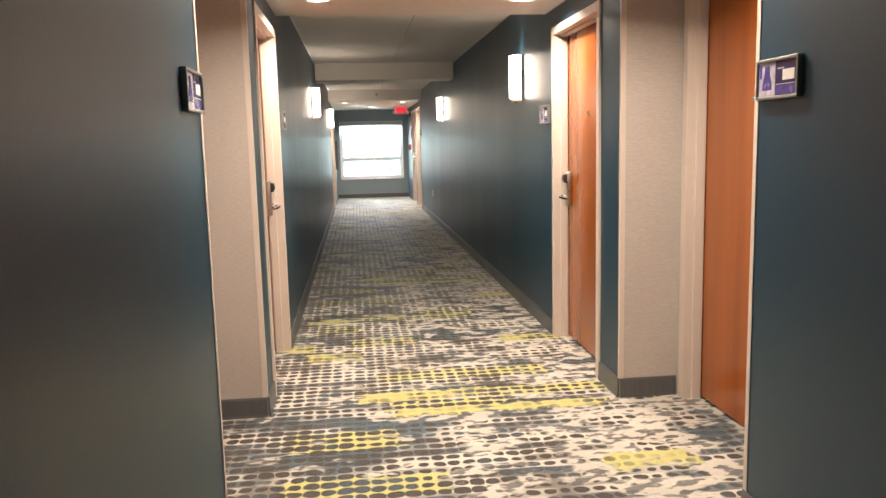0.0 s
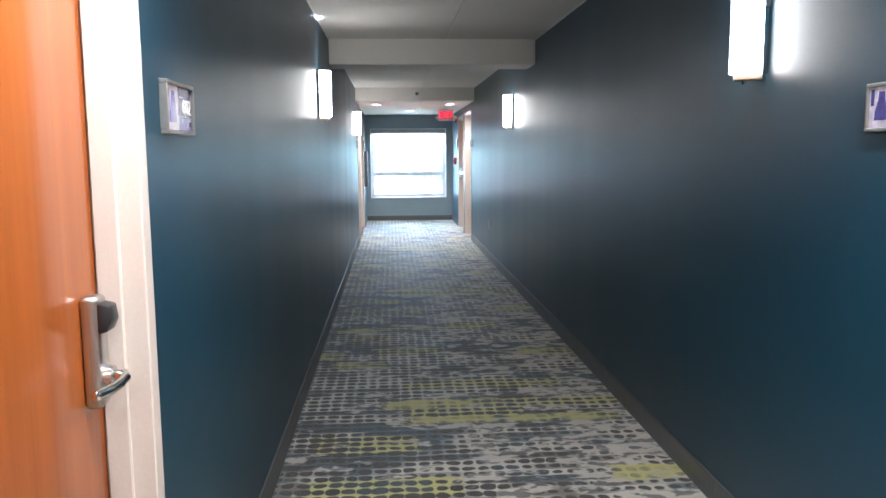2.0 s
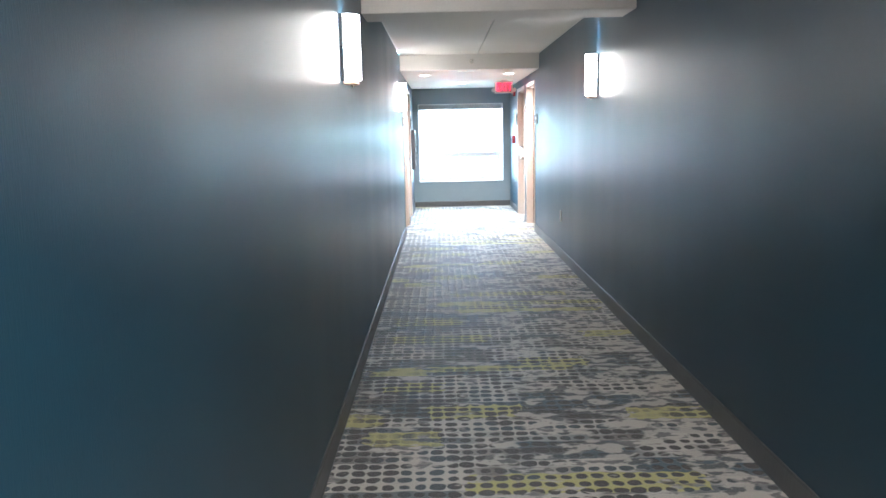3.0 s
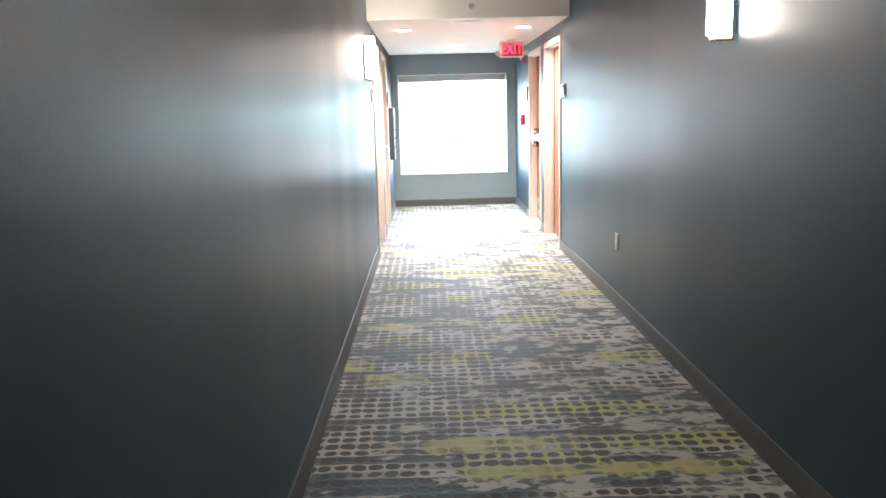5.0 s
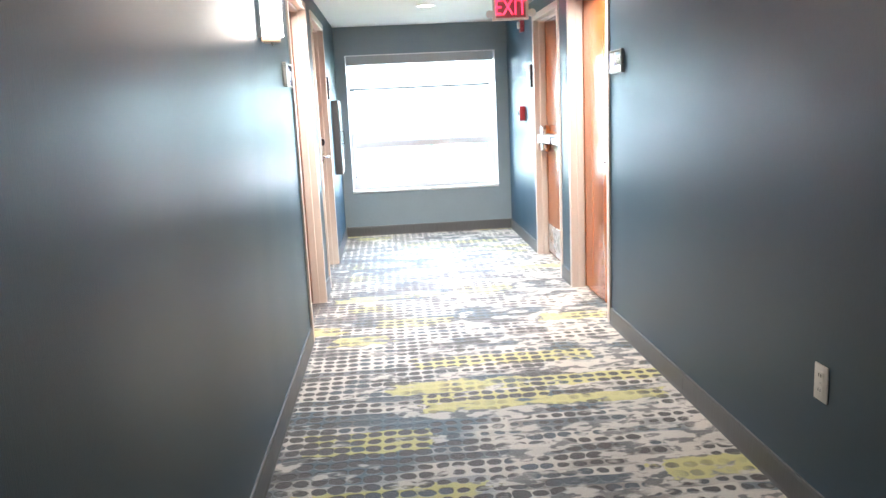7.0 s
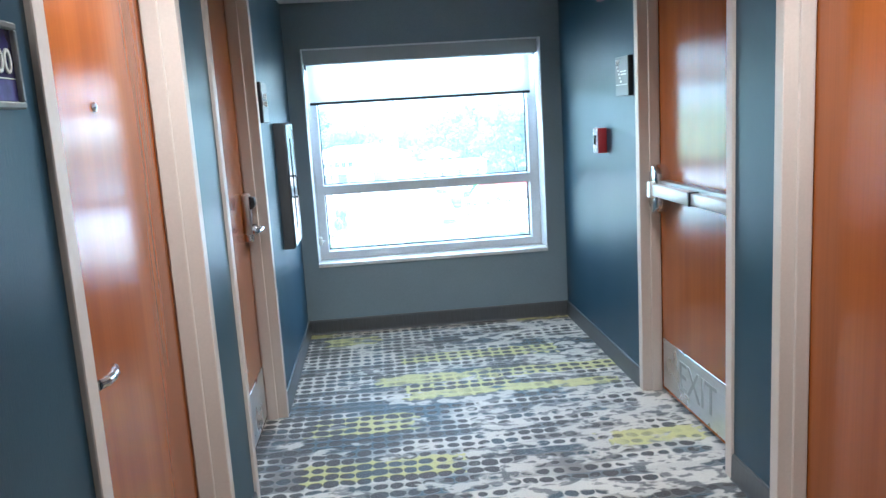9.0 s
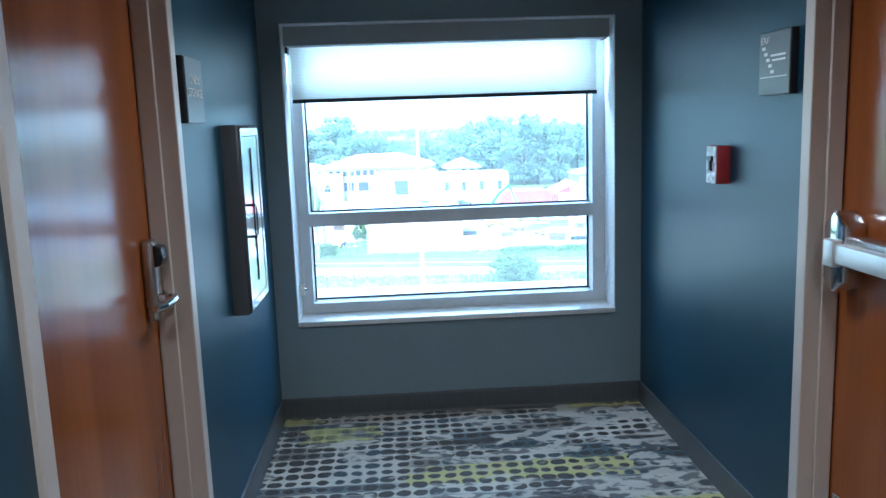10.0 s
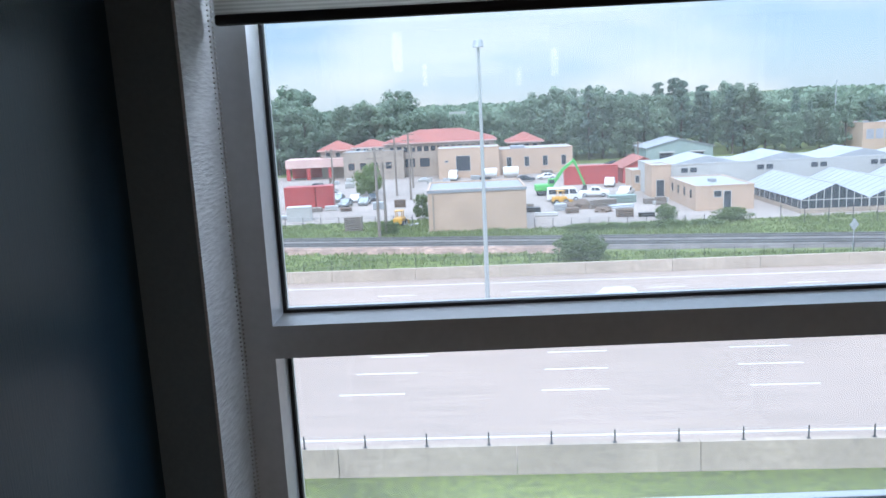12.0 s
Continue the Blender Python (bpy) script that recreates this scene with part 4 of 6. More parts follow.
def extinguisher_cabinet():
    c = thing("extinguisher_cabinet", on_left(17.515, 1.09), "brushed steel fire extinguisher cabinet with a narrow glass slot", "cabinet")
    w, h = 0.188, 0.345
    side = [(-w, 0.0), (-w, -0.05), (-w + 0.005, -0.061), (-w + 0.013, -0.066)]
    lip = [(-w + 0.013, -0.0665), (-w + 0.04, -0.0665), (-w + 0.04, -0.055)]
    for prof, name, material, label in ((side, "surround", "cabinet_steel", "rounded steel surround, coloured dark for its shaded side"), (lip, "lip", "bright_steel", "steel front edge, coloured bright for the window's reflection")):
        bm = bmesh.new()
        # four sides swept round the door
        for ring in range(len(prof) - 1):
            (a0, d0), (a1, d1) = prof[ring], prof[ring + 1]
            c0, c1 = a0 + w, a1 + w
            q0 = [bm.verts.new(v) for v in ((-w + c0, d0, -h + c0), (w - c0, d0, -h + c0), (w - c0, d0, h - c0), (-w + c0, d0, h - c0))]
            q1 = [bm.verts.new(v) for v in ((-w + c1, d1, -h + c1), (w - c1, d1, -h + c1), (w - c1, d1, h - c1), (-w + c1, d1, h - c1))]
            for i in range(4):
                bm.faces.new((q0[i], q0[(i + 1) % 4], q1[(i + 1) % 4], q1[i]))
        bmesh.ops.remove_doubles(bm, verts=bm.verts[:], dist=0.0002)
        part(name, bm, material, c, label, 50)
    x0, x1, z0, z1 = -0.145, 0.145, -0.302, 0.302
    s0, s1, t0, t1 = -0.050, 0.018, -0.25, 0.258
    d = part("door", boxes((x0, -0.064, z0, s0, -0.058, z1), (s1, -0.064, z0, x1, -0.058, z1), (s0, -0.064, z0, s1, -0.058, t0), (s0, -0.064, t1, s1, -0.058, z1)), "bright_steel", c, "brushed steel door with a dark edge gap")
    part("glass", boxes((s0, -0.0615, t0, s1, -0.0595, t1)), "cabinet_glass", d, "narrow glass slot")
    part("slot_edge", boxes((s1 - 0.004, -0.065, t0, s1, -0.0575, t1)), "black_plastic", d)
    part("handle", boxes((-0.140, -0.096, -0.066, -0.130, -0.064, -0.056), (-0.140, -0.096, 0.050, -0.130, -0.064, 0.060), (-0.1375, -0.101, -0.056, -0.1325, -0.095, 0.050), bevel=0.0015), "black_plastic", d, "black pull handle")
    part("tub", boxes((x0, -0.0575, z0, x1, -0.055, z1)), "satin_steel", c, "pale inner panel seen through the slot")
    for za, zb, material in ((-0.22, -0.12, "red_enamel"), (-0.06, -0.03, "red_enamel"), (0.02, 0.05, "sign_frame"), (0.19, 0.25, "sign_frame")):
        part("extinguisher_label", boxes((-0.047, -0.0585, za, 0.010, -0.0575, zb)), material, c, "glimpse of the extinguisher's label")


extinguisher_cabinet()

# pale scuffs that trolleys left on the wallcovering
for y, z, n in ((10.39, 0.765, 0.10), (10.15, 0.55, 0.06), (5.9, 0.62, 0.05)):
    setting("scuff", prism([(y, z), (y + n, z + 0.030), (y + n * 0.8, z + 0.034), (y + 0.01, z + 0.005)], -0.9, -0.8992, "x"), "scuff_pale", "pale scuff on the blue wall", "scuff")

# caulk bead along the joint of wall and high ceiling
for x in (-0.9, 0.9):
    for y0, y1 in ((3.99, 8.94), (9.335, 13.95)):
        xa, xb = sorted((x, x - math.copysign(0.006, x)))
        setting("trim", boxes((xa, y0, 2.369, xb, y1, 2.376)), "letter_white", "thin white caulk bead under the ceiling", "trim")


# ---- outside: ground, highway, railway ----
GZ = -17.02                # the street lies six floors below
surface("grass", (0.14, 0.168, 0.04), 0.9, stain=0.22, stain_scale=0.12, grain=0.35, grain_scale=2.2, bump=0.6)
surface("yard_gravel", (0.34, 0.285, 0.25), 0.9, stain=0.12, stain_scale=0.06, grain=0.12, grain_scale=1.2, bump=0.2)
surface("road_concrete", (0.345, 0.262, 0.216), 0.8, stain=0.05, stain_scale=0.05, grain=0.08, grain_scale=1.0, grain_stretch=(0.15, 2.4, 1), bump=0.05)
surface("wall_concrete", (0.42, 0.34, 0.270), 0.85, stain=0.10, stain_scale=0.3, grain=0.10, grain_scale=2.5, bump=0.1)
surface("road_white", (0.66, 0.65, 0.63), 0.7, stain=0.05, grain=0.1, grain_scale=6)
surface("road_yellow", (0.62, 0.48, 0.20), 0.7, stain=0.05, grain=0.1, grain_scale=6)
surface("dark_steel", (0.05, 0.05, 0.055), 0.5, metal=0.5, bump=0.02)
surface("galvanised", (0.50, 0.52, 0.54), 0.45, metal=0.5, stain=0.05, bump=0.02)
surface("ballast", (0.17, 0.150, 0.138), 0.95, stain=0.15, stain_scale=0.4, grain=0.3, grain_scale=4, bump=0.5)
surface("stone_bank", (0.33, 0.22, 0.17), 0.95, stain=0.2, stain_scale=0.5, grain=0.4, grain_scale=2.4, bump=0.6)
surface("rail_steel", (0.30, 0.29, 0.29), 0.35, metal=0.8, bump=0.02)
surface("tan_stucco", (0.50, 0.36, 0.265), 0.85, stain=0.06, stain_scale=0.3, grain=0.05, grain_scale=5, bump=0.1)
surface("tan_brick", (0.36, 0.30, 0.25), 0.85, stain=0.08, stain_scale=0.4, grain=0.10, grain_scale=5, bump=0.1)
surface("white_wall", (0.47, 0.46, 0.44), 0.8, stain=0.05, stain_scale=0.3, grain=0.04, grain_scale=4, bump=0.05)
surface("pale_pink", (0.62, 0.42, 0.38), 0.8, stain=0.05, stain_scale=0.3, grain=0.05, grain_scale=4)
surface("red_tile", (0.35, 0.115, 0.09), 0.75, stain=0.08, stain_scale=0.3, grain=0.12, grain_scale=1.0, grain_stretch=(5, 1, 5), bump=0.3)
surface("red_metal", (0.42, 0.06, 0.06), 0.55, stain=0.08, stain_scale=0.4, grain=0.12, grain_scale=1.0, grain_stretch=(7, 7, 0.3), bump=0.3)
surface("grey_roof", (0.30, 0.31, 0.33), 0.7, stain=0.06, stain_scale=0.2, grain=0.08, grain_scale=2)
surface("white_roof", (0.37, 0.38, 0.40), 0.7, stain=0.08, stain_scale=0.3, grain=0.06, grain_scale=2)
surface("green_metal", (0.25, 0.32, 0.29), 0.5, stain=0.05, grain=0.06, grain_scale=1.0, grain_stretch=(6, 6, 0.3))
surface("greenhouse_glass", (0.34, 0.355, 0.40), 0.5, stain=0.08, stain_scale=0.4, grain=0.06, grain_scale=2)
surface("dark_glass", (0.05, 0.06, 0.075), 0.12, stain=0.1, grain=0.02, bump=0.0)
surface("car_white", (0.72, 0.72, 0.71), 0.25, stain=0.03, grain=0.01, bump=0.0)
surface("car_silver", (0.34, 0.37, 0.38), 0.25, metal=0.4, stain=0.03, grain=0.01, bump=0.0)
surface("car_dark", (0.05, 0.055, 0.065), 0.25, metal=0.3, stain=0.03, grain=0.01, bump=0.0)
surface("tyre", (0.022, 0.022, 0.024), 0.8, bump=0.05)
surface("digger_green", (0.10, 0.42, 0.10), 0.4, stain=0.06, grain=0.03)
surface("plant_yellow", (0.62, 0.33, 0.04), 0.45, stain=0.08, grain=0.04)
surface("weathered_wood", (0.24, 0.20, 0.17), 0.85, stain=0.1, grain=0.15, grain_scale=1.0, grain_stretch=(30, 30, 1))
surface("bark", (0.10, 0.08, 0.065), 0.9, stain=0.15, grain=0.2, grain_scale=8, bump=0.4)
surface("soil", (0.17, 0.12, 0.09), 0.95, stain=0.15, grain=0.2, grain_scale=5, bump=0.5)


def leaf_material(name, col):
    m = bpy.data.materials.new(name)
    m.use_nodes = True
    nt = m.node_tree
    bsdf = nt.nodes["Principled BSDF"]
    geo = nt.nodes.new("ShaderNodeNewGeometry")
    info = nt.nodes.new("ShaderNodeObjectInfo")
    v = math_node(nt, "ADD", math_node(nt, "MULTIPLY", geo.outputs["Random Per Island"], 0.55), math_node(nt, "MULTIPLY", info.outputs["Random"], 0.45))
    c = mix_colour(nt, v, tuple(q * 0.55 for q in col), tuple(q * 1.5 for q in col))
    nt.links.new(c, bsdf.inputs["Base Color"])
    bsdf.inputs["Roughness"].default_value = 0.7
    bsdf.inputs["Specular IOR Level"].default_value = 0.25
    thru = nt.nodes.new("ShaderNodeBsdfTranslucent")
    nt.links.new(c, thru.inputs["Color"])
    mix = nt.nodes.new("ShaderNodeMixShader")
    mix.inputs[0].default_value = 0.35
    nt.links.new(bsdf.outputs[0], mix.inputs[1])
    nt.links.new(thru.outputs[0], mix.inputs[2])
    nt.links.new(mix.outputs[0], nt.nodes["Material Output"].inputs["Surface"])
    MATS[name] = m


# tree leaves are paler, greyer and bluer: the haze of distance is in their colour
leaf_material("leaf_broad_hazed", (0.195, 0.260, 0.185))
leaf_material("leaf_pine_hazed", (0.150, 0.208, 0.168))
leaf_material("leaf_shrub", (0.135, 0.185, 0.070))
leaf_material("weed_blade", (0.215, 0.265, 0.105))

ROAD = pose(0, 0, GZ, 0, 0, -2.0)
RAIL = pose(0, 117, GZ, 0, 0, -10.8)


def sheet(name, m, x0, y0, x1, y1, z, material, label, category):
    ob = setting(name, boxes((x0, y0, z - 0.3, x1, y1, z)), material, label, category)
    ob.matrix_world = m
    return ob


bm = bmesh.new()
bmesh.ops.create_grid(bm, x_segments=2, y_segments=2, size=3500)
g = setting("ground", bm, "grass", "green mown grass reaching to the horizon", "grass")
g.matrix_world = pose(0, 1500, GZ)
sheet("road", ROAD, -500, 54.0, 500, 77.3, 0.03, "road_concrete", "wide pale concrete highway, near lanes", "road")
sheet("road", ROAD, -500, 77.2, 500, 97.0, 0.035, "road_concrete", "wide pale concrete highway, far lanes", "road")
sheet("pavement", pose(0, 0, GZ), -95, 141, -5.4, 232, 0.02, "yard_gravel", "pale gravel works yard with worn tracks", "yard")
sheet("pavement", pose(0, 0, GZ), -5.4, 127.4, 130, 232, 0.02, "yard_gravel", "pale gravel works yard with worn tracks", "yard")


def highway():
    def line(x0, x1, y, w, material, label):
        ob = setting("road_marking", boxes((x0, y - w / 2, 0.03, x1, y + w / 2, 0.045)), material, label, "road marking")
        ob.matrix_world = ROAD
    for y, x in ((64.15, 2.0), (68.05, 2.5), (71.7, 3.0)):
        for i in range(-5, 9):
            line(x + i * 13.1, x + i * 13.1 + 4.3, y, 0.17, "road_white", "white dashed lane line")
    for y, x in ((86.6, -2.0), (90.3, 1.0)):
        for i in range(-6, 10):
            line(x + i * 13.1, x + i * 13.1 + 3.6, y, 0.16, "road_white", "white dashed lane line")
    line(-400, 400, 75.6, 0.18, "road_yellow", "yellow edge line")
    line(-400, 400, 57.3, 0.18, "road_white", "white edge line")
    line(-400, 400, 94.3, 0.18, "road_white", "white edge line")
    for name, prof, label in (("barrier", [(52.9, -0.2), (53.45, -0.2), (53.35, 1.5), (53.0, 1.5)], "tan concrete retaining barrier along the highway"),
                              ("barrier", [(77.0, 0), (78.3, 0), (77.95, 0.25), (77.85, 1.35), (77.45, 1.35), (77.35, 0.25)], "tan concrete median barrier between the lanes"),
                              ("barrier", [(97.0, 0), (97.6, 0), (97.5, 1.25), (97.15, 1.25)], "pale concrete barrier on the far side of the highway")):
        b = thing(name, ROAD, label, "barrier", "highway barriers")
        step = 9.0
        for i in range(-14, 18):
            part("wall_section", prism(prof, i * step + 0.02, (i + 1) * step - 0.02, "x"), "wall_concrete", b, smooth=0)
    for x, w in ((-9.6, 0.7), (-4.7, 0.8), (5.4, 0.9), (16.6, 0.9), (21.2, 0.7)):
        d = thing("drain", ROAD @ pose(x, 76.0, 0.03), "dark iron drain grate in the shoulder", "drain", "shoulder drains")
        part("frame", boxes((-w / 2, -0.25, 0, w / 2, -0.2, 0.03), (-w / 2, 0.2, 0, w / 2, 0.25, 0.03), (-w / 2, -0.2, 0, -w / 2 + 0.05, 0.2, 0.03), (w / 2 - 0.05, -0.2, 0, w / 2, 0.2, 0.03)), "dark_steel", d)
        for i in range(5):
            part("grate_bar", boxes((-w / 2 + 0.05, -0.16 + i * 0.07, 0, w / 2 - 0.05, -0.13 + i * 0.07, 0.02)), "dark_steel", d)
    f = thing("guard_fence", ROAD @ pose(0, 53.17, 1.5), "row of dark posts and cable on the barrier", "fence")
    for i in range(-14, 20):
        bm = bmesh.new()
        rod(bm, (-4.5 + i * 3.12, 0, 0), (-4.5 + i * 3.12, 0, 0.68), 0.045, 0.035, 8)
        put(bm, -4.6 + i * 3.12, -0.08, 0, -4.4 + i * 3.12, 0.08, 0.03)
        part("post", bm, "dark_steel", f)
    for z in (0.3, 0.6):
        bm = bmesh.new()
        rod(bm, (-50, 0, z), (56, 0, z), 0.006, 0.006, 5)
        part("cable", bm, "galvanised", f)
    f = thing("wire_fence", ROAD @ pose(0, 99.3, 0), "thin dark wire fence in the verge grass", "fence")
    for i in range(-20, 30):
        bm = bmesh.new()
        rod(bm, (0.2 + i * 3.1, 0, 0), (0.2 + i * 3.1, 0, 1.95), 0.04, 0.04, 7)
        part("post", bm, "dark_steel", f)
    for z in (0.5, 1.2, 1.88):
        bm = bmesh.new()
        rod(bm, (-62, 0, z), (92, 0, z), 0.014, 0.014, 5)
        part("wire", bm, "dark_steel", f)


highway()


def light_pole(m, h, r, label):
    p = thing("light_pole", m, label, "lamp post", "tall lamp posts")
    bm = bmesh.new()
    rod(bm, (0, 0, 0), (0, 0, h), r, r * 0.55, 14)
    part("pole", bm, "galvanised", p, "tapered galvanised pole")
    bm = bmesh.new()
    rod(bm, (0, 0, 0), (0, 0, 0.5), r * 1.9, r * 1.7, 12)
    part("base", bm, "galvanised", p)
    bm = bmesh.new()
    rod(bm, (0, 0, h - 0.25), (0, 0, h + 0.3), 0.42, 0.34, 12)
    part("luminaire", bm, "galvanised", p, "round lamp cluster")


light_pole(pose(1.42, 77.75, GZ + 0.9), 21.8, 0.20, "very tall slender galvanised highway light pole")
for x, y, h in ((115.5, 260, 19.4), (130.5, 260, 18.0)):
    light_pole(pose(x, y, GZ), h, 0.22, "slender sports field light pole behind the trees")


def railway():
    t = thing("railway", RAIL, "two railway lines on dark ballast", "railway", kind="structure")
    part("bed", prism([(-4.3, -0.1), (4.3, -0.1), (3.4, 0.40), (-3.4, 0.40)], -160, 160, "x"), "ballast", t, "dark ballast bed", 0)
    for y in (-2.7, -1.265, 1.265, 2.7):
        part("rail", boxes((-160, y - 0.06, 0.40, 160, y + 0.06, 0.61)), "rail_steel", t)
    s = setting("stone_bank", prism([(-6.6, -0.1), (-4.4, -0.1), (-4.4, 0.6), (-5.5, 0.5)], -60, 14, "x"), "stone_bank", "reddish stone bank beside the railway", "bank")
    s.matrix_world = RAIL


railway()


# ---- outside: trees ----
def crown_mesh(name, seed, h, r, blobs, per, leaf, pine=False, puff=1.0):
    rng = np.random.default_rng(seed)
    verts, faces = [], []
    for _ in range(blobs):
        if pine:
            f = rng.random() ** 0.8
            zc, rr = h * (0.08 + 0.88 * f), r * (1.05 - 0.85 * f)
        else:
            f = rng.random()
            zc = h * (0.10 + 0.80 * f)
            rr = r * math.sqrt(max(0.05, 1 - ((f - 0.45) / 0.62) ** 2))
        a = rng.random() * 2 * math.pi
        q = rr * math.sqrt(rng.random()) * 0.92
        c = np.array((q * math.cos(a), q * math.sin(a), zc))
        br = r * rng.uniform(0.12, 0.28) * (0.75 if pine else 1.0) * puff
        n = rng.normal(size=(per, 3))
        n /= np.linalg.norm(n, axis=1)[:, None]
        if pine:
            n[:, 2] *= 0.45
        for d in n:
            p = c + d * br * rng.uniform(0.7, 1.1)
            t = np.cross(d, rng.normal(size=3))
            t /= np.linalg.norm(t) + 1e-6
            b = np.cross(d, t) + d * rng.uniform(-0.7, 0.7)
            s0, s1 = leaf * rng.uniform(0.6, 1.3), leaf * rng.uniform(0.5, 1.1)
            i = len(verts)
            verts += [p - t * s0, p - b * s1 * 0.7, p + t * s0 * 0.8 + d * 0.2 * s0, p + b * s1]
            faces.append((i, i + 1, i + 2, i + 3))
    me = bpy.data.meshes.new(name)
    me.from_pydata([tuple(v) for v in verts], [], faces)
    return me


def trunk_mesh(name, seed, h, r):
    rnd = random.Random(seed)
    bm = bmesh.new()
    rod(bm, (0, 0, 0), (0.2, 0, h * 0.5), r, r * 0.6, 9)
    rod(bm, (0.2, 0, h * 0.5), (0.1, 0.2, h * 0.88), r * 0.6, r * 0.12, 7)
    for i in range(8):
        z = h * (0.3 + 0.06 * i)
        a = rnd.random() * 6.28
        q = h * rnd.uniform(0.14, 0.24)
        rod(bm, (0.15, 0, z), (q * math.cos(a), q * math.sin(a), z + q * 0.7), r * 0.32, r * 0.06, 5)
    me = bpy.data.meshes.new(name)
    bm.to_mesh(me)
    bm.free()
    me.materials.append(MATS["bark"])
    return me


TREES = []
for k, (pine, h, r, blobs, per, leaf) in enumerate(((False, 20, 6.4, 80, 60, 0.40), (False, 20, 5.4, 74, 60, 0.38), (True, 20, 4.6, 90, 48, 0.38), (False, 20, 7.4, 90, 60, 0.42), (True, 20, 4.0, 80, 50, 0.36))):
    me = crown_mesh("crown", 20 + k, h, r, blobs, per, leaf, pine)
    me.materials.append(MATS["leaf_pine_hazed" if pine else "leaf_broad_hazed"])
    TREES.append((me, trunk_mesh("trunk", 40 + k, h, 0.34), pine))


def tree(k, m, label):
    t = thing("tree", m, label, "tree", "trees behind the works yard")
    for name, me in (("trunk", TREES[k][1]), ("crown", TREES[k][0])):
        ob = new(name, me)
        ob.parent = t
    return t


def treeline():
    rnd = random.Random(8)
    tops = [(-60, 26), (-47, 24), (-38, 17.5), (-32, 21.5), (-25, 20), (-19, 21.5), (-9, 16), (3, 16), (16, 17.5), (33, 20), (48, 19.5), (58, 20), (71, 23.5), (84, 19), (96, 15.5), (112, 15), (130, 14)]
    for row, y0, gap in ((0, 246, 5.6), (1, 257, 6.6), (2, 272, 7.5)):
        x = -66 + row * 2.2
        while x < 134:
            want = np.interp(x / (1 + 0.045 * row), [a for a, b in tops], [b for a, b in tops])
            h = want * rnd.uniform(0.72, 1.12) * (1 + 0.03 * row)
            k = rnd.choice((2, 4, 2, 0, 1)) if x > 20 and rnd.random() < 0.75 else rnd.choice((0, 1, 3))
            m = pose(x + rnd.uniform(-1.5, 1.5), y0 + rnd.uniform(-4, 4), GZ, 0, 0, rnd.uniform(0, 360)) @ Matrix.Diagonal((h / 20 * rnd.uniform(0.9, 1.15),) * 2 + (h / 20, 1))
            tree(k, m, "tall dark green pine with ragged boughs" if TREES[k][2] else "full green broadleaf tree with an uneven crown")
            x += gap * rnd.uniform(0.8, 1.25)
    # bare patches are closed by the woods further off
    rng = np.random.default_rng(5)
    verts, faces = [], []
    for n in range(24000):
        y = rng.uniform(290, 900) if n < 8500 else rng.uniform(900, 1500)
        x = rng.uniform(-0.36, 0.72) * y
        z = GZ + rng.uniform(0.0, 1.0) * (8 + min(0.006 * y, 6.5)) * (0.75 + 0.35 * math.sin(x * 0.05) * math.sin(x * 0.017 + y * 0.01))
        s = rng.uniform(0.9, 1.9) * (1 + y / 520)
        d = rng.normal(size=3)
        t = np.cross(d, rng.normal(size=3))
        t /= np.linalg.norm(t)
        b = np.cross(t, d / np.linalg.norm(d))
        p = np.array((x, y, z))
        i = len(verts)
        verts += [tuple(p - t * s), tuple(p - b * s * 0.8), tuple(p + t * s * 0.9), tuple(p + b * s)]
        faces.append((i, i + 1, i + 2, i + 3))
    me = bpy.data.meshes.new("far_woods")
    me.from_pydata(verts, [], faces)
    # the same leaf colour, with distance haze mixed in
    me.materials.append(MATS["leaf_broad_hazed"])
    tagged(new("far_woods", me), "far green woods rising to a low ridge", "woods", kind="stuff")


treeline()


def shrub(x, y, w, d, h, seed, label):
    me = crown_mesh("foliage", seed, 1.6, 1.0, 60, 46, 0.075, False, 1.35)
    co = np.array([v.co for v in me.vertices])
    co[:, 0] *= w / 2
    co[:, 1] *= d / 2
    co[:, 2] = (co[:, 2] - co[:, 2].min()) * h / (co[:, 2].max() - co[:, 2].min()) - 0.05
    me.vertices.foreach_set("co", co.ravel())
    me.materials.append(MATS["leaf_shrub"])
    t = thing("bush", pose(x, y, GZ), label, "bush", "verge bushes")
    ob = new("foliage", me)
    ob.parent = t


shrub(12.8, 103.3, 6.4, 4.0, 3.6, 71, "large round green bush in the verge")
shrub(37.8, 126.0, 6.4, 2.4, 2.3, 72, "long clipped green hedge by a low building")
shrub(29.5, 129.5, 3.4, 2.6, 2.6, 73, "leafy green bush at the yard's edge")
shrub(-10.8, 126.5, 3.2, 2.4, 2.3, 74, "rough green bush under a utility pole")
shrub(-6.8, 141.0, 3.0, 3.0, 4.4, 75, "dark scraggy bush beside the warehouse")
shrub(-20.0, 180.0, 6.0, 4.4, 7.2, 76, "leafy green bush among parked cars")
for i, x in enumerate((16, 20, 24, 28, 33)):
    shrub(x, 122.6 + 0.3 * (i % 2), 5.0, 1.6, 1.3, 80 + i, "low weedy growth along the yard fence")


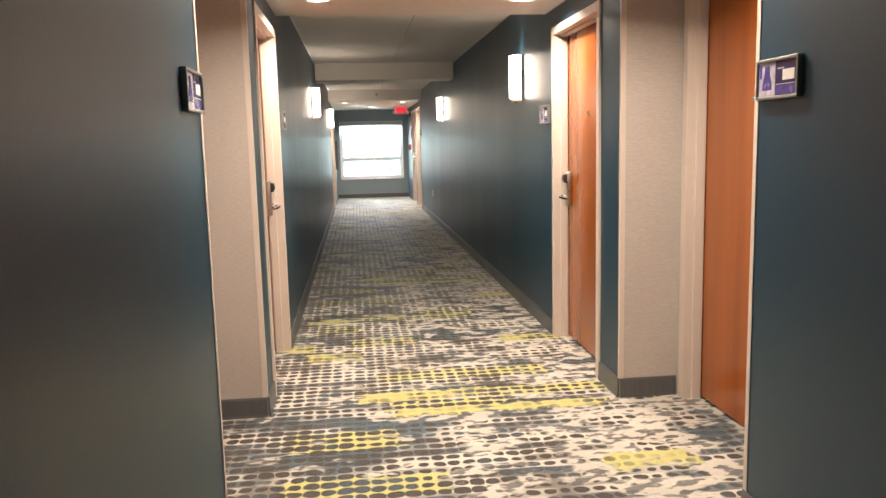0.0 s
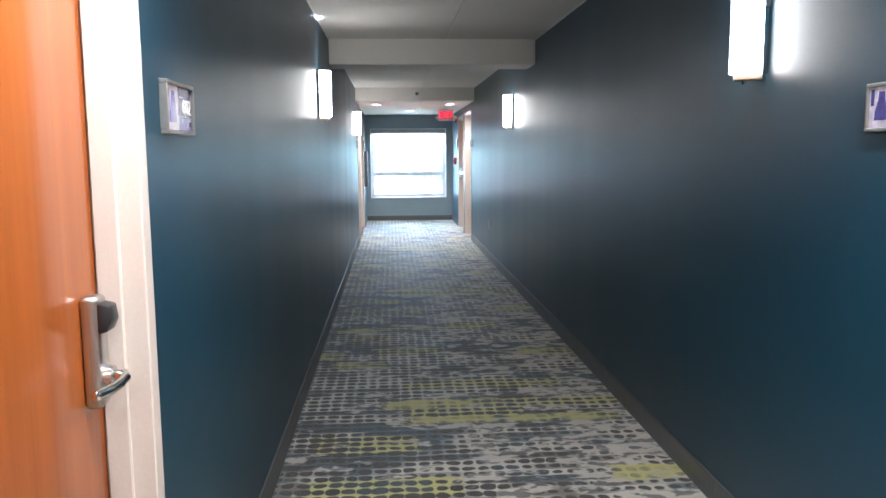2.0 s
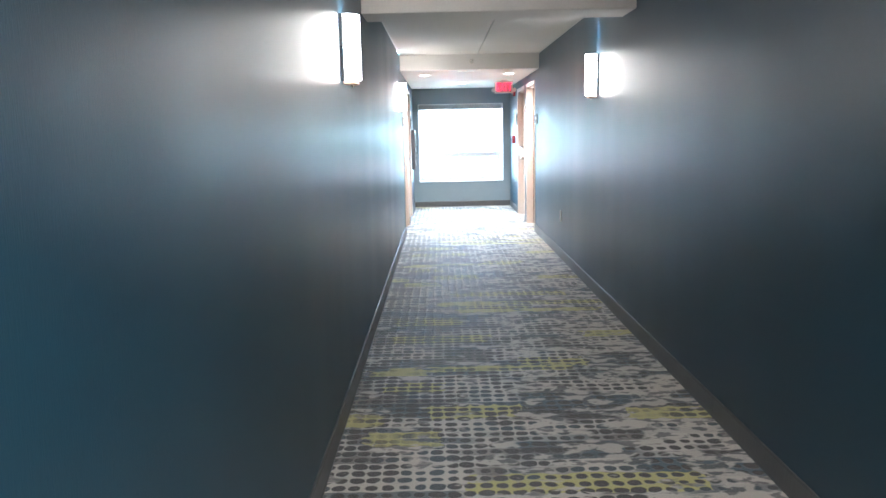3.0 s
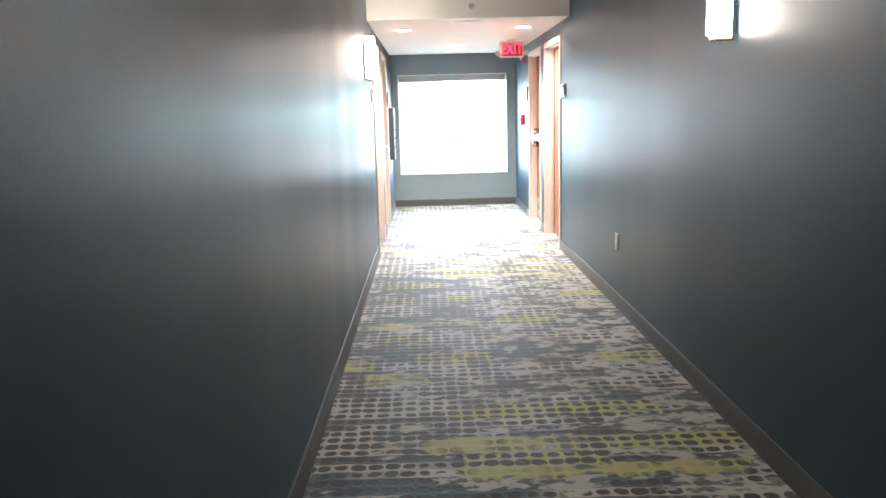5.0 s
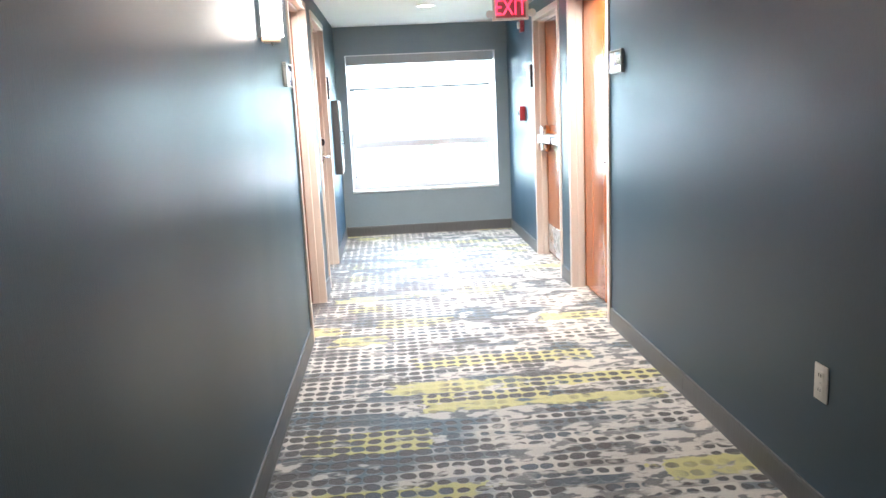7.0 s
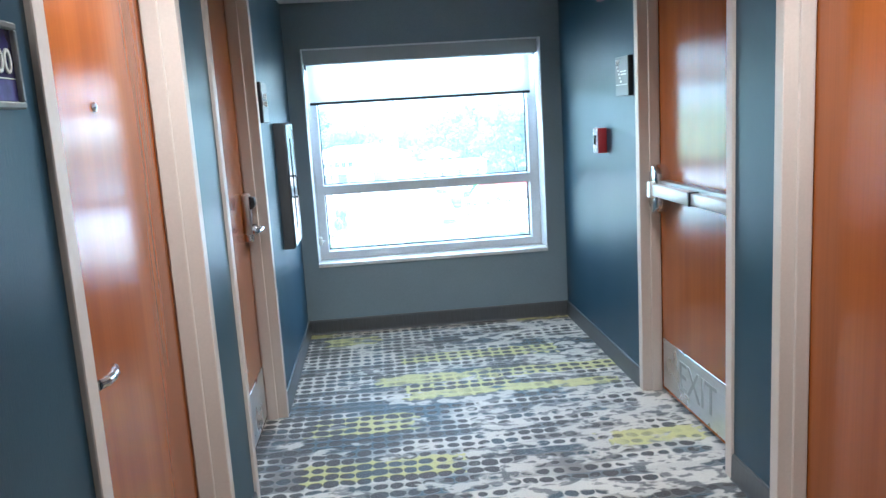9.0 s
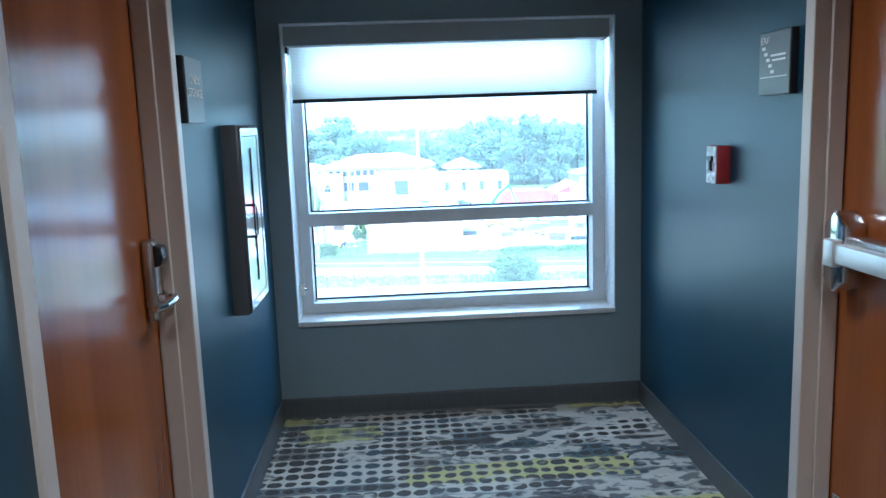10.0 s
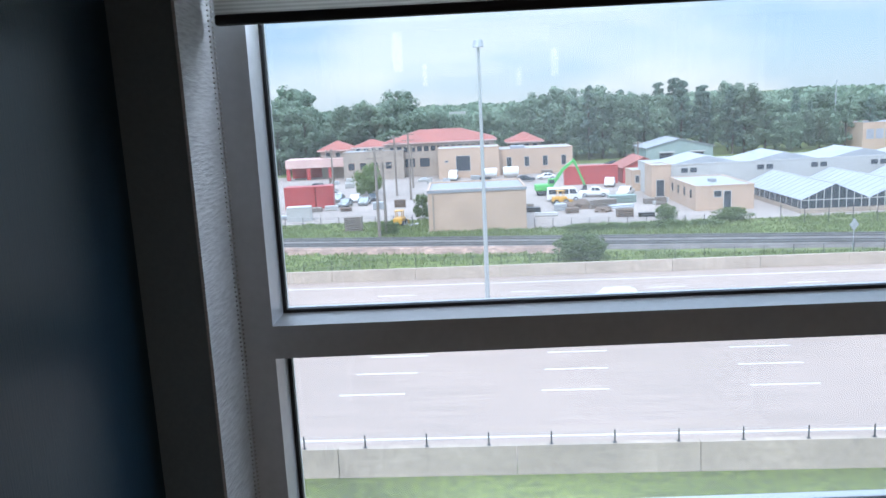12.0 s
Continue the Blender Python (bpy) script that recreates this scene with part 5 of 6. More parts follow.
# ---- outside: buildings ----
def building(name, x0, y0, x1, y1, top, wall, roof, label, parapet=0.25):
    """A flat-roofed building in world metres: walls down to the ground, a roof slab inside a parapet."""
    b = thing(name, pose((x0 + x1) / 2, (y0 + y1) / 2, GZ), label, "building")
    w, d, h = (x1 - x0) / 2, (y1 - y0) / 2, top - GZ
    part("wall", boxes((-w, -d, -0.2, w, d, h - 0.15)), wall, b, smooth=0)
    part("roof", boxes((-w + 0.2, -d + 0.2, h - 0.15, w - 0.2, d - 0.2, h - 0.03)), roof, b, smooth=0)
    part("parapet", boxes((-w - 0.06, -d - 0.06, h - 0.15, w + 0.06, -d + 0.2, h + parapet - 0.15), (-w - 0.06, d - 0.2, h - 0.15, w + 0.06, d + 0.06, h + parapet - 0.15),
                          (-w - 0.06, -d + 0.2, h - 0.15, -w + 0.2, d - 0.2, h + parapet - 0.15), (w - 0.2, -d + 0.2, h - 0.15, w + 0.06, d - 0.2, h + parapet - 0.15)), wall, b, smooth=0)
    return b


def facade_window(b, x, z, w, h, y, glass="dark_glass", name="window", trim="white_wall", door=False):
    """A framed window on a front that faces the highway. x, y, z: world metres, at its lower middle."""
    o = b.matrix_world.translation
    x, y, z = x - o.x, y - o.y, z - o.z
    fr = part("door" if door else name, boxes((x - w / 2 - 0.1, y - 0.07, z - 0.1, x + w / 2 + 0.1, y + 0.02, z), (x - w / 2 - 0.1, y - 0.07, z + h, x + w / 2 + 0.1, y + 0.02, z + h + 0.1),
                                              (x - w / 2 - 0.1, y - 0.07, z, x - w / 2, y + 0.02, z + h), (x + w / 2, y - 0.07, z, x + w / 2 + 0.1, y + 0.02, z + h)), trim, b, smooth=0)
    part("pane", boxes((x - w / 2, y - 0.03, z, x + w / 2, y + 0.02, z + h)), glass, fr, smooth=0)


def hip_roof(b, x0, y0, x1, y1, z0, z1, over, material="red_tile"):
    o = b.matrix_world.translation
    bm = bmesh.new()
    x0, x1, y0, y1 = x0 - over - o.x, x1 + over - o.x, y0 - over - o.y, y1 + over - o.y
    z0, z1 = z0 - o.z, z1 - o.z
    run = min(x1 - x0, y1 - y0) / 2
    ym = (y0 + y1) / 2
    lo = [bm.verts.new(v) for v in ((x0, y0, z0), (x1, y0, z0), (x1, y1, z0), (x0, y1, z0))]
    ra, rb = bm.verts.new((x0 + run, ym, z1)), bm.verts.new((x1 - run + 0.01, ym, z1))
    for q in ((lo[0], lo[1], rb, ra), (lo[1], lo[2], rb), (lo[2], lo[3], ra, rb), (lo[3], lo[0], ra)):
        bm.faces.new(q)
    bm.faces.new(lo[::-1])
    part("roof", bm, material, b, "red tiled hip roof", 0)
    part("eave", boxes((x0 + 0.05, y0 + 0.05, z0 - 0.35, x1 - 0.05, y1 - 0.05, z0 - 0.01)), "pale_pink", b, smooth=0)


def main_house():
    b = thing("office_building", pose(-5, 226, GZ), "two-storey tan office building with a red tiled roof", "building")
    part("wall", boxes((-14.5, -8, -0.2, 13.8, 9, 8.6)), "tan_brick", b, smooth=0)
    hip_roof(b, -19.3, 218.2, 8.6, 235, -8.2, -5.3, 0.9)
    for x in np.arange(-17.6, 8.0, 1.75):
        facade_window(b, float(x), -10.6, 1.25, 1.35, 218, trim="tan_stucco")
    for x in (-17.2, -13.2, -9.4):
        facade_window(b, x, -14.6, 2.6, 2.3, 218, trim="tan_stucco")
    w = building("office_wing", -30, 214.0, -14.6, 224, -9.9, "tan_brick", "grey_roof", "low tan wing of the office building")
    for x in (-28.0, -25.0, -22.0, -18.5):
        facade_window(w, x, -14.4, 1.6, 1.8, 214, trim="tan_stucco")
    p = thing("side_roof_house", pose(-23.6, 226, GZ), "tan upper storey with a low red roof", "building")
    part("wall", boxes((-4.8, -4, 5, 4.6, 6, 8.0)), "tan_brick", p, smooth=0)
    hip_roof(p, -28.4, 222.5, -19.2, 231, -9.0, -7.2, 0.6)
    for x in (-27, -25, -23, -21):
        facade_window(p, x, -10.4, 1.2, 1.0, 222)
    for x, lbl in ((-33.2, "small tan pavilion with a red pyramid roof"), (17.2, "tan pavilion with a red pyramid roof")):
        q = thing("pavilion", pose(x, 228, GZ), lbl, "building", "red roofed pavilions")
        part("wall", boxes((-4.2, -4, -0.2, 4.2, 4, 7.6)), "tan_brick", q, smooth=0)
        hip_roof(q, x - 4.2, 224, x + 4.2, 232, -9.5, -7.2, 0.9)
        for dx in (-2.2, 0.4, 2.6):
            facade_window(q, x + dx, -11.4, 1.2, 1.2, 224)
    m = building("front_block", -5.6, 208, 9.4, 218, -9.7, "tan_stucco", "white_roof", "plain tan block with one dark tall opening")
    facade_window(m, 0.5, -15.2, 3.4, 3.6, 208)
    facade_window(m, -3.6, -13.0, 0.8, 0.4, 208)
    r = building("side_block", 9.5, 211, 27.8, 222, -10.7, "tan_stucco", "white_roof", "long low tan block with four narrow windows")
    for x in (12.0, 16.4, 21.0, 25.6):
        facade_window(r, x, -15.0, 1.1, 2.3, 211)
    part("roof_hatch", boxes((-6, -3, 6.2, -2.5, 1, 6.9)), "grey_roof", r, smooth=0)
    t = building("tower", -3.8, 330, 2.9, 337, -2.4, "white_wall", "grey_roof", "pale grey square tower behind the roofs")
    for z in (-5.5, -7.5):
        facade_window(t, -0.4, z, 4.0, 0.8, 330)


main_house()


def canopy_building():
    b = thing("canopy_building", pose(-37.5, 224, GZ), "low open red shed with a pale pink roof band", "building")
    part("roof_band", boxes((-9, -3.0, 3.2, 9, 5, 5.4)), "pale_pink", b, smooth=0)
    part("back_wall", boxes((-8.8, 4, -0.2, 8.8, 4.9, 3.2)), "red_metal", b, smooth=0)
    for x in (-8.4, -3.0, 2.8, 8.2):
        part("post", boxes((x - 0.5, -2.8, -0.2, x + 0.5, -2.2, 3.2)), "red_metal", b, smooth=0)


canopy_building()
w = building("warehouse", -5.2, 127.6, 8.95, 139.4, -11.05, "tan_stucco", "grey_roof", "plain tan block warehouse with a grey flat roof", 0.35)
bm = bmesh.new()
rod(bm, (-6.35, -6.0, 0), (-6.35, -6.0, 5.6), 0.09, 0.09, 8)
part("downpipe", bm, "tan_brick", w)
part("roof_edge", boxes((-7.2, -6.02, 5.72, 7.2, -5.92, 6.12)), "grey_roof", w, "grey metal roof edge", 0)

b = building("long_building", 34.2, 156, 112, 168, -11.4, "white_wall", "white_roof", "long white works building with small paired windows")
for x in (40.5, 54.0, 63.5, 74.0, 84.5, 95.0):
    for dx in (-0.8, 0.8):
        facade_window(b, x + dx, -12.9, 1.2, 0.85, 156, trim="white_wall")
for i in range(5):
    x = -36 + i * 14.0
    part("gable_roof", prism([(x, 5.5), (x + 13.0, 5.5), (x + 6.5, 7.0)], -5.5, 5.5, "y"), "white_roof", b, smooth=0)
e = building("entrance_block", 33.6, 154.8, 37.0, 160, -11.3, "tan_stucco", "white_roof", "tan entrance block with a dark arched door")
facade_window(e, 35.1, -16.9, 1.3, 3.0, 154.8, door=True)
e = building("small_annex", 32.6, 166, 37.2, 172, -13.1, "tan_stucco", "white_roof", "small tan annex with two narrow windows")
for x in (33.6, 35.2):
    facade_window(e, x, -15.4, 0.7, 1.3, 166)
t = building("low_office", 36.0, 137, 45.0, 152, -13.2, "tan_stucco", "white_roof", "low tan flat-roofed office with a door facing the road")
facade_window(t, 40.9, -16.98, 1.05, 2.9, 137, door=True)
facade_window(t, 39.4, -14.9, 1.1, 0.9, 137)
for y in (-5.0, -1.5, 2.0, 5.5):
    part("window", boxes((-4.56, y - 0.4, 1.8, -4.48, y + 0.4, 3.1)), "dark_glass", t, smooth=0)
part("roof_vent", boxes((-0.6, -2.0, 3.7, 0.5, -0.8, 4.3)), "grey_roof", t, smooth=0)


def gable_house(name, x0, x1, y0, y1, eave, apex, wall, roof, label, category="shed"):
    g = thing(name, pose((x0 + x1) / 2, y0, GZ), label, category)
    w, d, e, a = (x1 - x0) / 2, y1 - y0, eave - GZ, apex - GZ
    part("wall", prism([(-w, -0.2), (w, -0.2), (w, e), (0, a), (-w, e)], 0, d, "y"), wall, g, smooth=0)
    for s in (-1, 1):
        part("roof", prism([(0, a + 0.03), (s * (w + 0.4), e - 0.15 + 0.03), (s * (w + 0.4), e + 0.03), (0, a + 0.2)], -0.4, d + 0.4, "y"), roof, g, smooth=0)
    return g


gable_house("red_shed", 33.8, 42.4, 180, 190, -13.8, -11.8, "red_metal", "red_tile", "red metal shed with a low gable roof")
g = gable_house("green_shed", 49.2, 66.8, 224, 238, -13.0, -10.9, "green_metal", "grey_roof", "large grey-green metal shed with two loading doors")
for x in (-3.5, 4.5):
    part("loading_door", boxes((x - 1.8, -0.08, 0, x + 1.8, 0.02, 2.6)), "dark_glass", g, smooth=0)
    part("canopy", boxes((x - 2.0, -1.0, 2.7, x + 2.0, 0.0, 2.95)), "white_wall", g, smooth=0)


def greenhouse(x0, x1, y0, y1):
    g = thing("greenhouse", pose((x0 + x1) / 2, y0, GZ), "pale glass greenhouse with white bars and a gable end", "greenhouse", "row of greenhouses")
    w, d, e, a = (x1 - x0) / 2, y1 - y0, 1.95, 4.15
    part("base_wall", boxes((-w, -0.1, -0.1, w, 0.1, 0.7), (-w, 0.1, -0.1, -w + 0.2, d, 0.7), (w - 0.2, 0.1, -0.1, w, d, 0.7)), "wall_concrete", g, smooth=0)
    part("gable_glass", prism([(-w, 0.7), (w, 0.7), (w, e), (0, a), (-w, e)], 0.0, 0.05, "y"), "dark_glass", g, "dim gable glass", 0)
    part("side_glass", boxes((-w, 0.1, 0.7, -w + 0.05, d, e), (w - 0.05, 0.1, 0.7, w, d, e)), "dark_glass", g, smooth=0)
    for s in (-1, 1):
        part("roof_glass", prism([(0, a), (s * w, e), (s * w, e + 0.06), (0, a + 0.06)], 0, d, "y"), "greenhouse_glass", g, "whitewashed glass roof", 0)
        for i in range(12):
            y = d * (i + 0.5) / 12
            part("glazing_bar", prism([(0, a + 0.06), (s * w, e + 0.06), (s * w, e + 0.13), (0, a + 0.13)], y - 0.05, y + 0.05, "y"), "galvanised", g, smooth=0)
    n = 9
    for i in range(n + 1):
        x = -w + 2 * w * i / n
        z = e + (a - e) * (1 - abs(x) / w)
        part("bar", boxes((x - 0.05, -0.06, 0.7, x + 0.05, 0.0, z)), "white_wall", g, smooth=0)
    part("bar", boxes((-w, -0.07, e - 0.06, w, -0.01, e + 0.06)), "white_wall", g, smooth=0)
    for i in range(11):
        y = d * (i + 0.5) / 11
        part("bar", boxes((-w - 0.03, y - 0.05, 0.7, -w + 0.02, y + 0.05, e)), "white_wall", g, smooth=0)
    part("ridge", boxes((-0.1, -0.06, a, 0.1, d, a + 0.14)), "white_wall", g, smooth=0)


for i in range(4):
    greenhouse(49.2 + i * 9.9, 59.0 + i * 9.9, 130, 153)


def container(x, y, w, d, h, rz, label, material="red_metal", base=0.0):
    c = thing("container", pose(x, y, GZ + base, 0, 0, rz), label, "container", "yard containers")
    n = int(w / 0.5)
    poly = []
    for i in range(n):
        xa = -w / 2 + i * w / n
        poly += [(xa, -d / 2), (xa + 0.5 * w / n, -d / 2), (xa + 0.5 * w / n, -d / 2 + 0.06), (xa + w / n, -d / 2 + 0.06)]
    poly += [(w / 2, d / 2), (-w / 2, d / 2)]
    part("body", prism(poly, 0.12, h - 0.06, "z"), material, c, smooth=0)
    part("frame", boxes((-w / 2 - 0.03, -d / 2 - 0.03, 0, w / 2 + 0.03, d / 2 + 0.03, 0.12), (-w / 2 - 0.03, -d / 2 - 0.03, h - 0.06, w / 2 + 0.03, d / 2 + 0.03, h)), material, c, smooth=0)


container(27.4, 182.5, 11.2, 2.6, 3.9, -3, "long dark red container in the yard")
container(-26.1, 162.5, 3.2, 3.2, 4.2, 4, "upright dark red container beside parked cars")
container(-30.8, 163.0, 5.8, 3.2, 4.1, 0, "faded red container beside parked cars")
container(-27.8, 146.0, 4.0, 2.6, 2.4, 5, "white storage box by the fence", "white_wall")


# ---- outside: vehicles ----
def wheel(parent, x, y, r=0.33, w=0.22):
    bm = bmesh.new()
    rod(bm, (x, y - w / 2, r), (x, y + w / 2, r), r, r, 18)
    wh = part("wheel", bm, "tyre", parent, "black tyre")
    bm = bmesh.new()
    rod(bm, (x, y - w / 2 - 0.012, r), (x, y + w / 2 + 0.012, r), r * 0.58, r * 0.58, 14)
    part("rim", bm, "galvanised", wh)


def vehicle(name, m, profile, glass, width, wheels, paint, label, group="parked vehicles", r=0.33):
    v = thing(name, m, label, "vehicle", group)
    bm = prism(profile, -width / 2, width / 2, "y", 0.06, 2)
    part("body", bm, paint, v, smooth=30)
    for g in glass:
        for s in (-1, 1):
            ya, yb = sorted((s * (width / 2 - 0.03), s * (width / 2 + 0.012)))
            part("window", prism(g, ya, yb, "y"), "dark_glass", v, "dark side glass", 0)
    for x in wheels:
        for s in (-1, 1):
            wheel(v, x, s * (width / 2 - 0.10), r)
    xs = [p[0] for p in profile]
    for s in (-1, 1):
        part("headlight", boxes((min(xs) - 0.01, s * (width / 2 - 0.35) - 0.15, 0.62, min(xs) + 0.05, s * (width / 2 - 0.35) + 0.15, 0.76)), "white_plastic", v)
        part("tail_light", boxes((max(xs) - 0.05, s * (width / 2 - 0.25) - 0.1, 0.7, max(xs) + 0.01, s * (width / 2 - 0.25) + 0.1, 0.95)), "red_enamel", v)
    return v


VAN = [(-2.3, 0.35), (-2.3, 0.75), (-2.05, 0.92), (-1.35, 1.05), (-0.55, 1.62), (1.6, 1.66), (2.15, 1.45), (2.3, 0.9), (2.28, 0.35)]
VAN_GLASS = [[(-1.05, 1.06), (-0.5, 1.50), (0.15, 1.53), (0.15, 1.06)], [(0.25, 1.06), (0.25, 1.53), (1.15, 1.53), (1.15, 1.06)], [(1.25, 1.06), (1.25, 1.52), (1.75, 1.46), (2.0, 1.1)]]
vehicle("minivan", ROAD @ pose(9.6, 83.6, 0.035), VAN, VAN_GLASS, 1.75, (-1.45, 1.4), "car_white", "white minivan on the far highway lanes", "highway traffic")
CAR = [(-2.2, 0.3), (-2.2, 0.7), (-1.9, 0.82), (-1.0, 0.92), (-0.4, 1.38), (0.9, 1.42), (1.6, 1.0), (2.15, 0.92), (2.2, 0.35)]
CAR_GLASS = [[(-0.85, 0.94), (-0.35, 1.30), (0.2, 1.33), (0.2, 0.94)], [(0.28, 0.94), (0.28, 1.33), (0.85, 1.33), (1.35, 0.98)]]
vehicle("car", pose(-22.4, 162.6, GZ + 0.02, 0, 0, 80), CAR, CAR_GLASS, 1.75, (-1.35, 1.35), "car_silver", "silver car parked in the yard")
vehicle("car", pose(-18.9, 163.8, GZ + 0.02, 0, 0, 84), CAR, CAR_GLASS, 1.75, (-1.35, 1.35), "car_silver", "grey-green car parked in the yard")
BUS = [(-2.7, 0.4), (-2.7, 0.95), (-2.2, 1.15), (-1.6, 2.2), (2.6, 2.25), (2.7, 0.4)]
BUS_GLASS = [[(-1.95, 1.25), (-1.6, 2.0), (-0.8, 2.0), (-0.8, 1.25)], [(-0.6, 1.25), (-0.6, 2.0), (0.9, 2.0), (0.9, 1.25)], [(1.1, 1.25), (1.1, 2.0), (2.4, 2.0), (2.4, 1.25)]]
vehicle("van", pose(18.2, 156, GZ + 0.02, 0, 0, 176) @ Matrix.Diagonal((1.16, 1.1, 1.12, 1)), BUS, BUS_GLASS, 1.95, (-1.7, 1.7), "car_white", "white passenger van parked in the yard", r=0.36)
PICKUP = [(-2.7, 0.45), (-2.7, 1.05), (-1.4, 1.15), (-0.9, 1.82), (0.5, 1.85), (0.7, 1.15), (2.7, 1.12), (2.7, 0.45)]
PICKUP_GLASS = [[(-1.15, 1.2), (-0.8, 1.72), (-0.2, 1.74), (-0.2, 1.2)], [(-0.1, 1.2), (-0.1, 1.74), (0.42, 1.74), (0.5, 1.2)]]
for x, y, rz in ((30.3, 176, 75), (29.9, 159, 62), (38.5, 205, 20)):
    vehicle("pickup_truck", pose(x, y, GZ + 0.02, 0, 0, rz), PICKUP, PICKUP_GLASS, 1.95, (-1.7, 1.7), "car_white", "white pickup truck parked in the yard", r=0.38)
vehicle("van", pose(-2.0, 204, GZ + 0.02, 0, 0, 85), BUS, BUS_GLASS, 1.95, (-1.7, 1.7), "car_white", "white van parked before the tan block", r=0.36)


def excavator():
    e = thing("excavator", pose(16.2, 166, GZ + 0.02), "bright green tracked excavator with raised boom", "excavator")
    for s in (-1, 1):
        part("track", block(-1.9, s * 1.1 - 0.3, 0, 1.9, s * 1.1 + 0.3, 0.85, 0.3, 3), "dark_steel", e)
    part("body", block(-2.3, -1.3, 0.95, 1.2, 1.3, 2.1, 0.12, 2), "digger_green", e)
    c = part("cab", block(0.2, -1.3, 2.1, 1.5, -0.2, 3.2, 0.1, 2), "digger_green", e)
    part("glass", boxes((0.35, -1.32, 2.3, 1.35, -1.28, 3.0)), "dark_glass", c, smooth=0)
    part("boom", prism([(0.8, 2.0), (1.3, 1.7), (3.4, 4.6), (5.3, 6.2), (5.1, 6.6), (3.0, 5.1)], -0.25, 0.25, "y", 0.04, 1), "digger_green", e)
    part("stick", prism([(4.9, 6.8), (5.4, 6.7), (7.5, 1.7), (7.1, 1.6)], -0.2, 0.2, "y", 0.04, 1), "digger_green", e)
    part("bucket", prism([(7.1, 1.7), (7.6, 1.6), (7.7, 0.7), (7.0, 0.3), (6.4, 0.7), (6.9, 1.0)], -0.5, 0.5, "y"), "dark_steel", e, smooth=0)


excavator()


def loader(x, y, rz):
    l = thing("loader", pose(x, y, GZ + 0.02, 0, 0, rz), "small yellow wheel loader in the yard", "loader", "yellow yard machines")
    part("body", block(-1.5, -0.7, 0.5, 1.0, 0.7, 1.4, 0.1, 2), "plant_yellow", l)
    part("cab", boxes((-0.6, -0.55, 1.4, -0.5, -0.45, 2.4), (-0.6, 0.45, 1.4, -0.5, 0.55, 2.4), (0.4, -0.55, 1.4, 0.5, -0.45, 2.4), (0.4, 0.45, 1.4, 0.5, 0.55, 2.4), (-0.75, -0.65, 2.4, 0.65, 0.65, 2.5)), "plant_yellow", l, smooth=0)
    part("bucket", prism([(1.3, 0.1), (2.2, 0.1), (2.3, 0.5), (1.6, 0.9), (1.3, 0.8)], -0.9, 0.9, "y"), "plant_yellow", l, smooth=0)
    for wx in (-1.0, 0.7):
        for s in (-1, 1):
            wheel(l, wx, s * 0.75, 0.5, 0.35)


loader(-10.0, 135, 80)
loader(17.0, 151.5, 10)


def utility_pole(x, y, h):
    p = thing("utility_pole", pose(x, y, GZ), "weathered wooden utility pole with crossarms", "utility pole", "wooden utility poles")
    bm = bmesh.new()
    rod(bm, (0, 0, 0), (0, 0, h), 0.24, 0.16, 10)
    part("pole", bm, "weathered_wood", p)
    for z in (h - 0.5, h - 1.6):
        part("crossarm", boxes((-1.2, -0.08, z, 1.2, 0.08, z + 0.14)), "weathered_wood", p, smooth=0)
    for q in (-1.1, -0.4, 0.4, 1.1):
        bm = bmesh.new()
        rod(bm, (q, 0, h - 0.36), (q, 0, h - 0.16), 0.05, 0.03, 8)
        part("insulator", bm, "white_plastic", p)


for x, y, h in ((-12.2, 125.2, 12.8), (-11.3, 126.4, 10.6), (-13.6, 176, 12.4), (-10.2, 168, 13.2), (-27.0, 178, 10.2), (-11.0, 190, 9.5), (41.5, 200, 7.5)):
    utility_pole(x, y, h)


def heap(x, y, r, h):
    bm = bmesh.new()
    bmesh.ops.create_icosphere(bm, subdivisions=3, radius=1.0)
    for v in bm.verts:
        k = 0.75 + 0.5 * noise.noise(v.co * 2.0 + Vector((x, y, 0)))
        v.co = Vector((v.co.x * r * k, v.co.y * r * k, max(-0.1, v.co.z) * h * k))
    tagged(part("soil_heap", bm, "soil", smooth=60), "brown heap of soil in the yard", "soil heap").matrix_world = pose(x, y, GZ)


heap(19.0, 146.5, 3.2, 1.7)
heap(22.5, 141.0, 2.0, 1.0)


def crate_stack(x, y, w, d, h, label, material):
    c = thing("pallet_stack", pose(x, y, GZ + 0.02), label, "pallets", "yard materials")
    n = max(2, int(h / 0.3))
    for i in range(n):
        z = i * h / n
        part("pallet", boxes((-w / 2, -d / 2, z + 0.1, w / 2, d / 2, z + h / n - 0.02), (-w / 2, -d / 2, z, -w / 2 + 0.15, d / 2, z + 0.1), (w / 2 - 0.15, -d / 2, z, w / 2, d / 2, z + 0.1)), material, c, smooth=0)


vehicle("car", pose(-21.4, 169.4, GZ + 0.02, 0, 0, 86), CAR, CAR_GLASS, 1.75, (-1.35, 1.35), "car_white", "white car parked behind the silver cars")
vehicle("car", pose(-17.8, 170.2, GZ + 0.02, 0, 0, 95), CAR, CAR_GLASS, 1.75, (-1.35, 1.35), "car_dark", "dark car parked behind the silver cars")
vehicle("car", pose(-25.0, 170.6, GZ + 0.02, 0, 0, 82), CAR, CAR_GLASS, 1.75, (-1.35, 1.35), "car_silver", "grey car parked beside a red container")
vehicle("pickup_truck", pose(24.4, 160.5, GZ + 0.02, 0, 0, 168), PICKUP, PICKUP_GLASS, 1.95, (-1.7, 1.7), "car_white", "white pickup truck parked beside the passenger van", r=0.38)
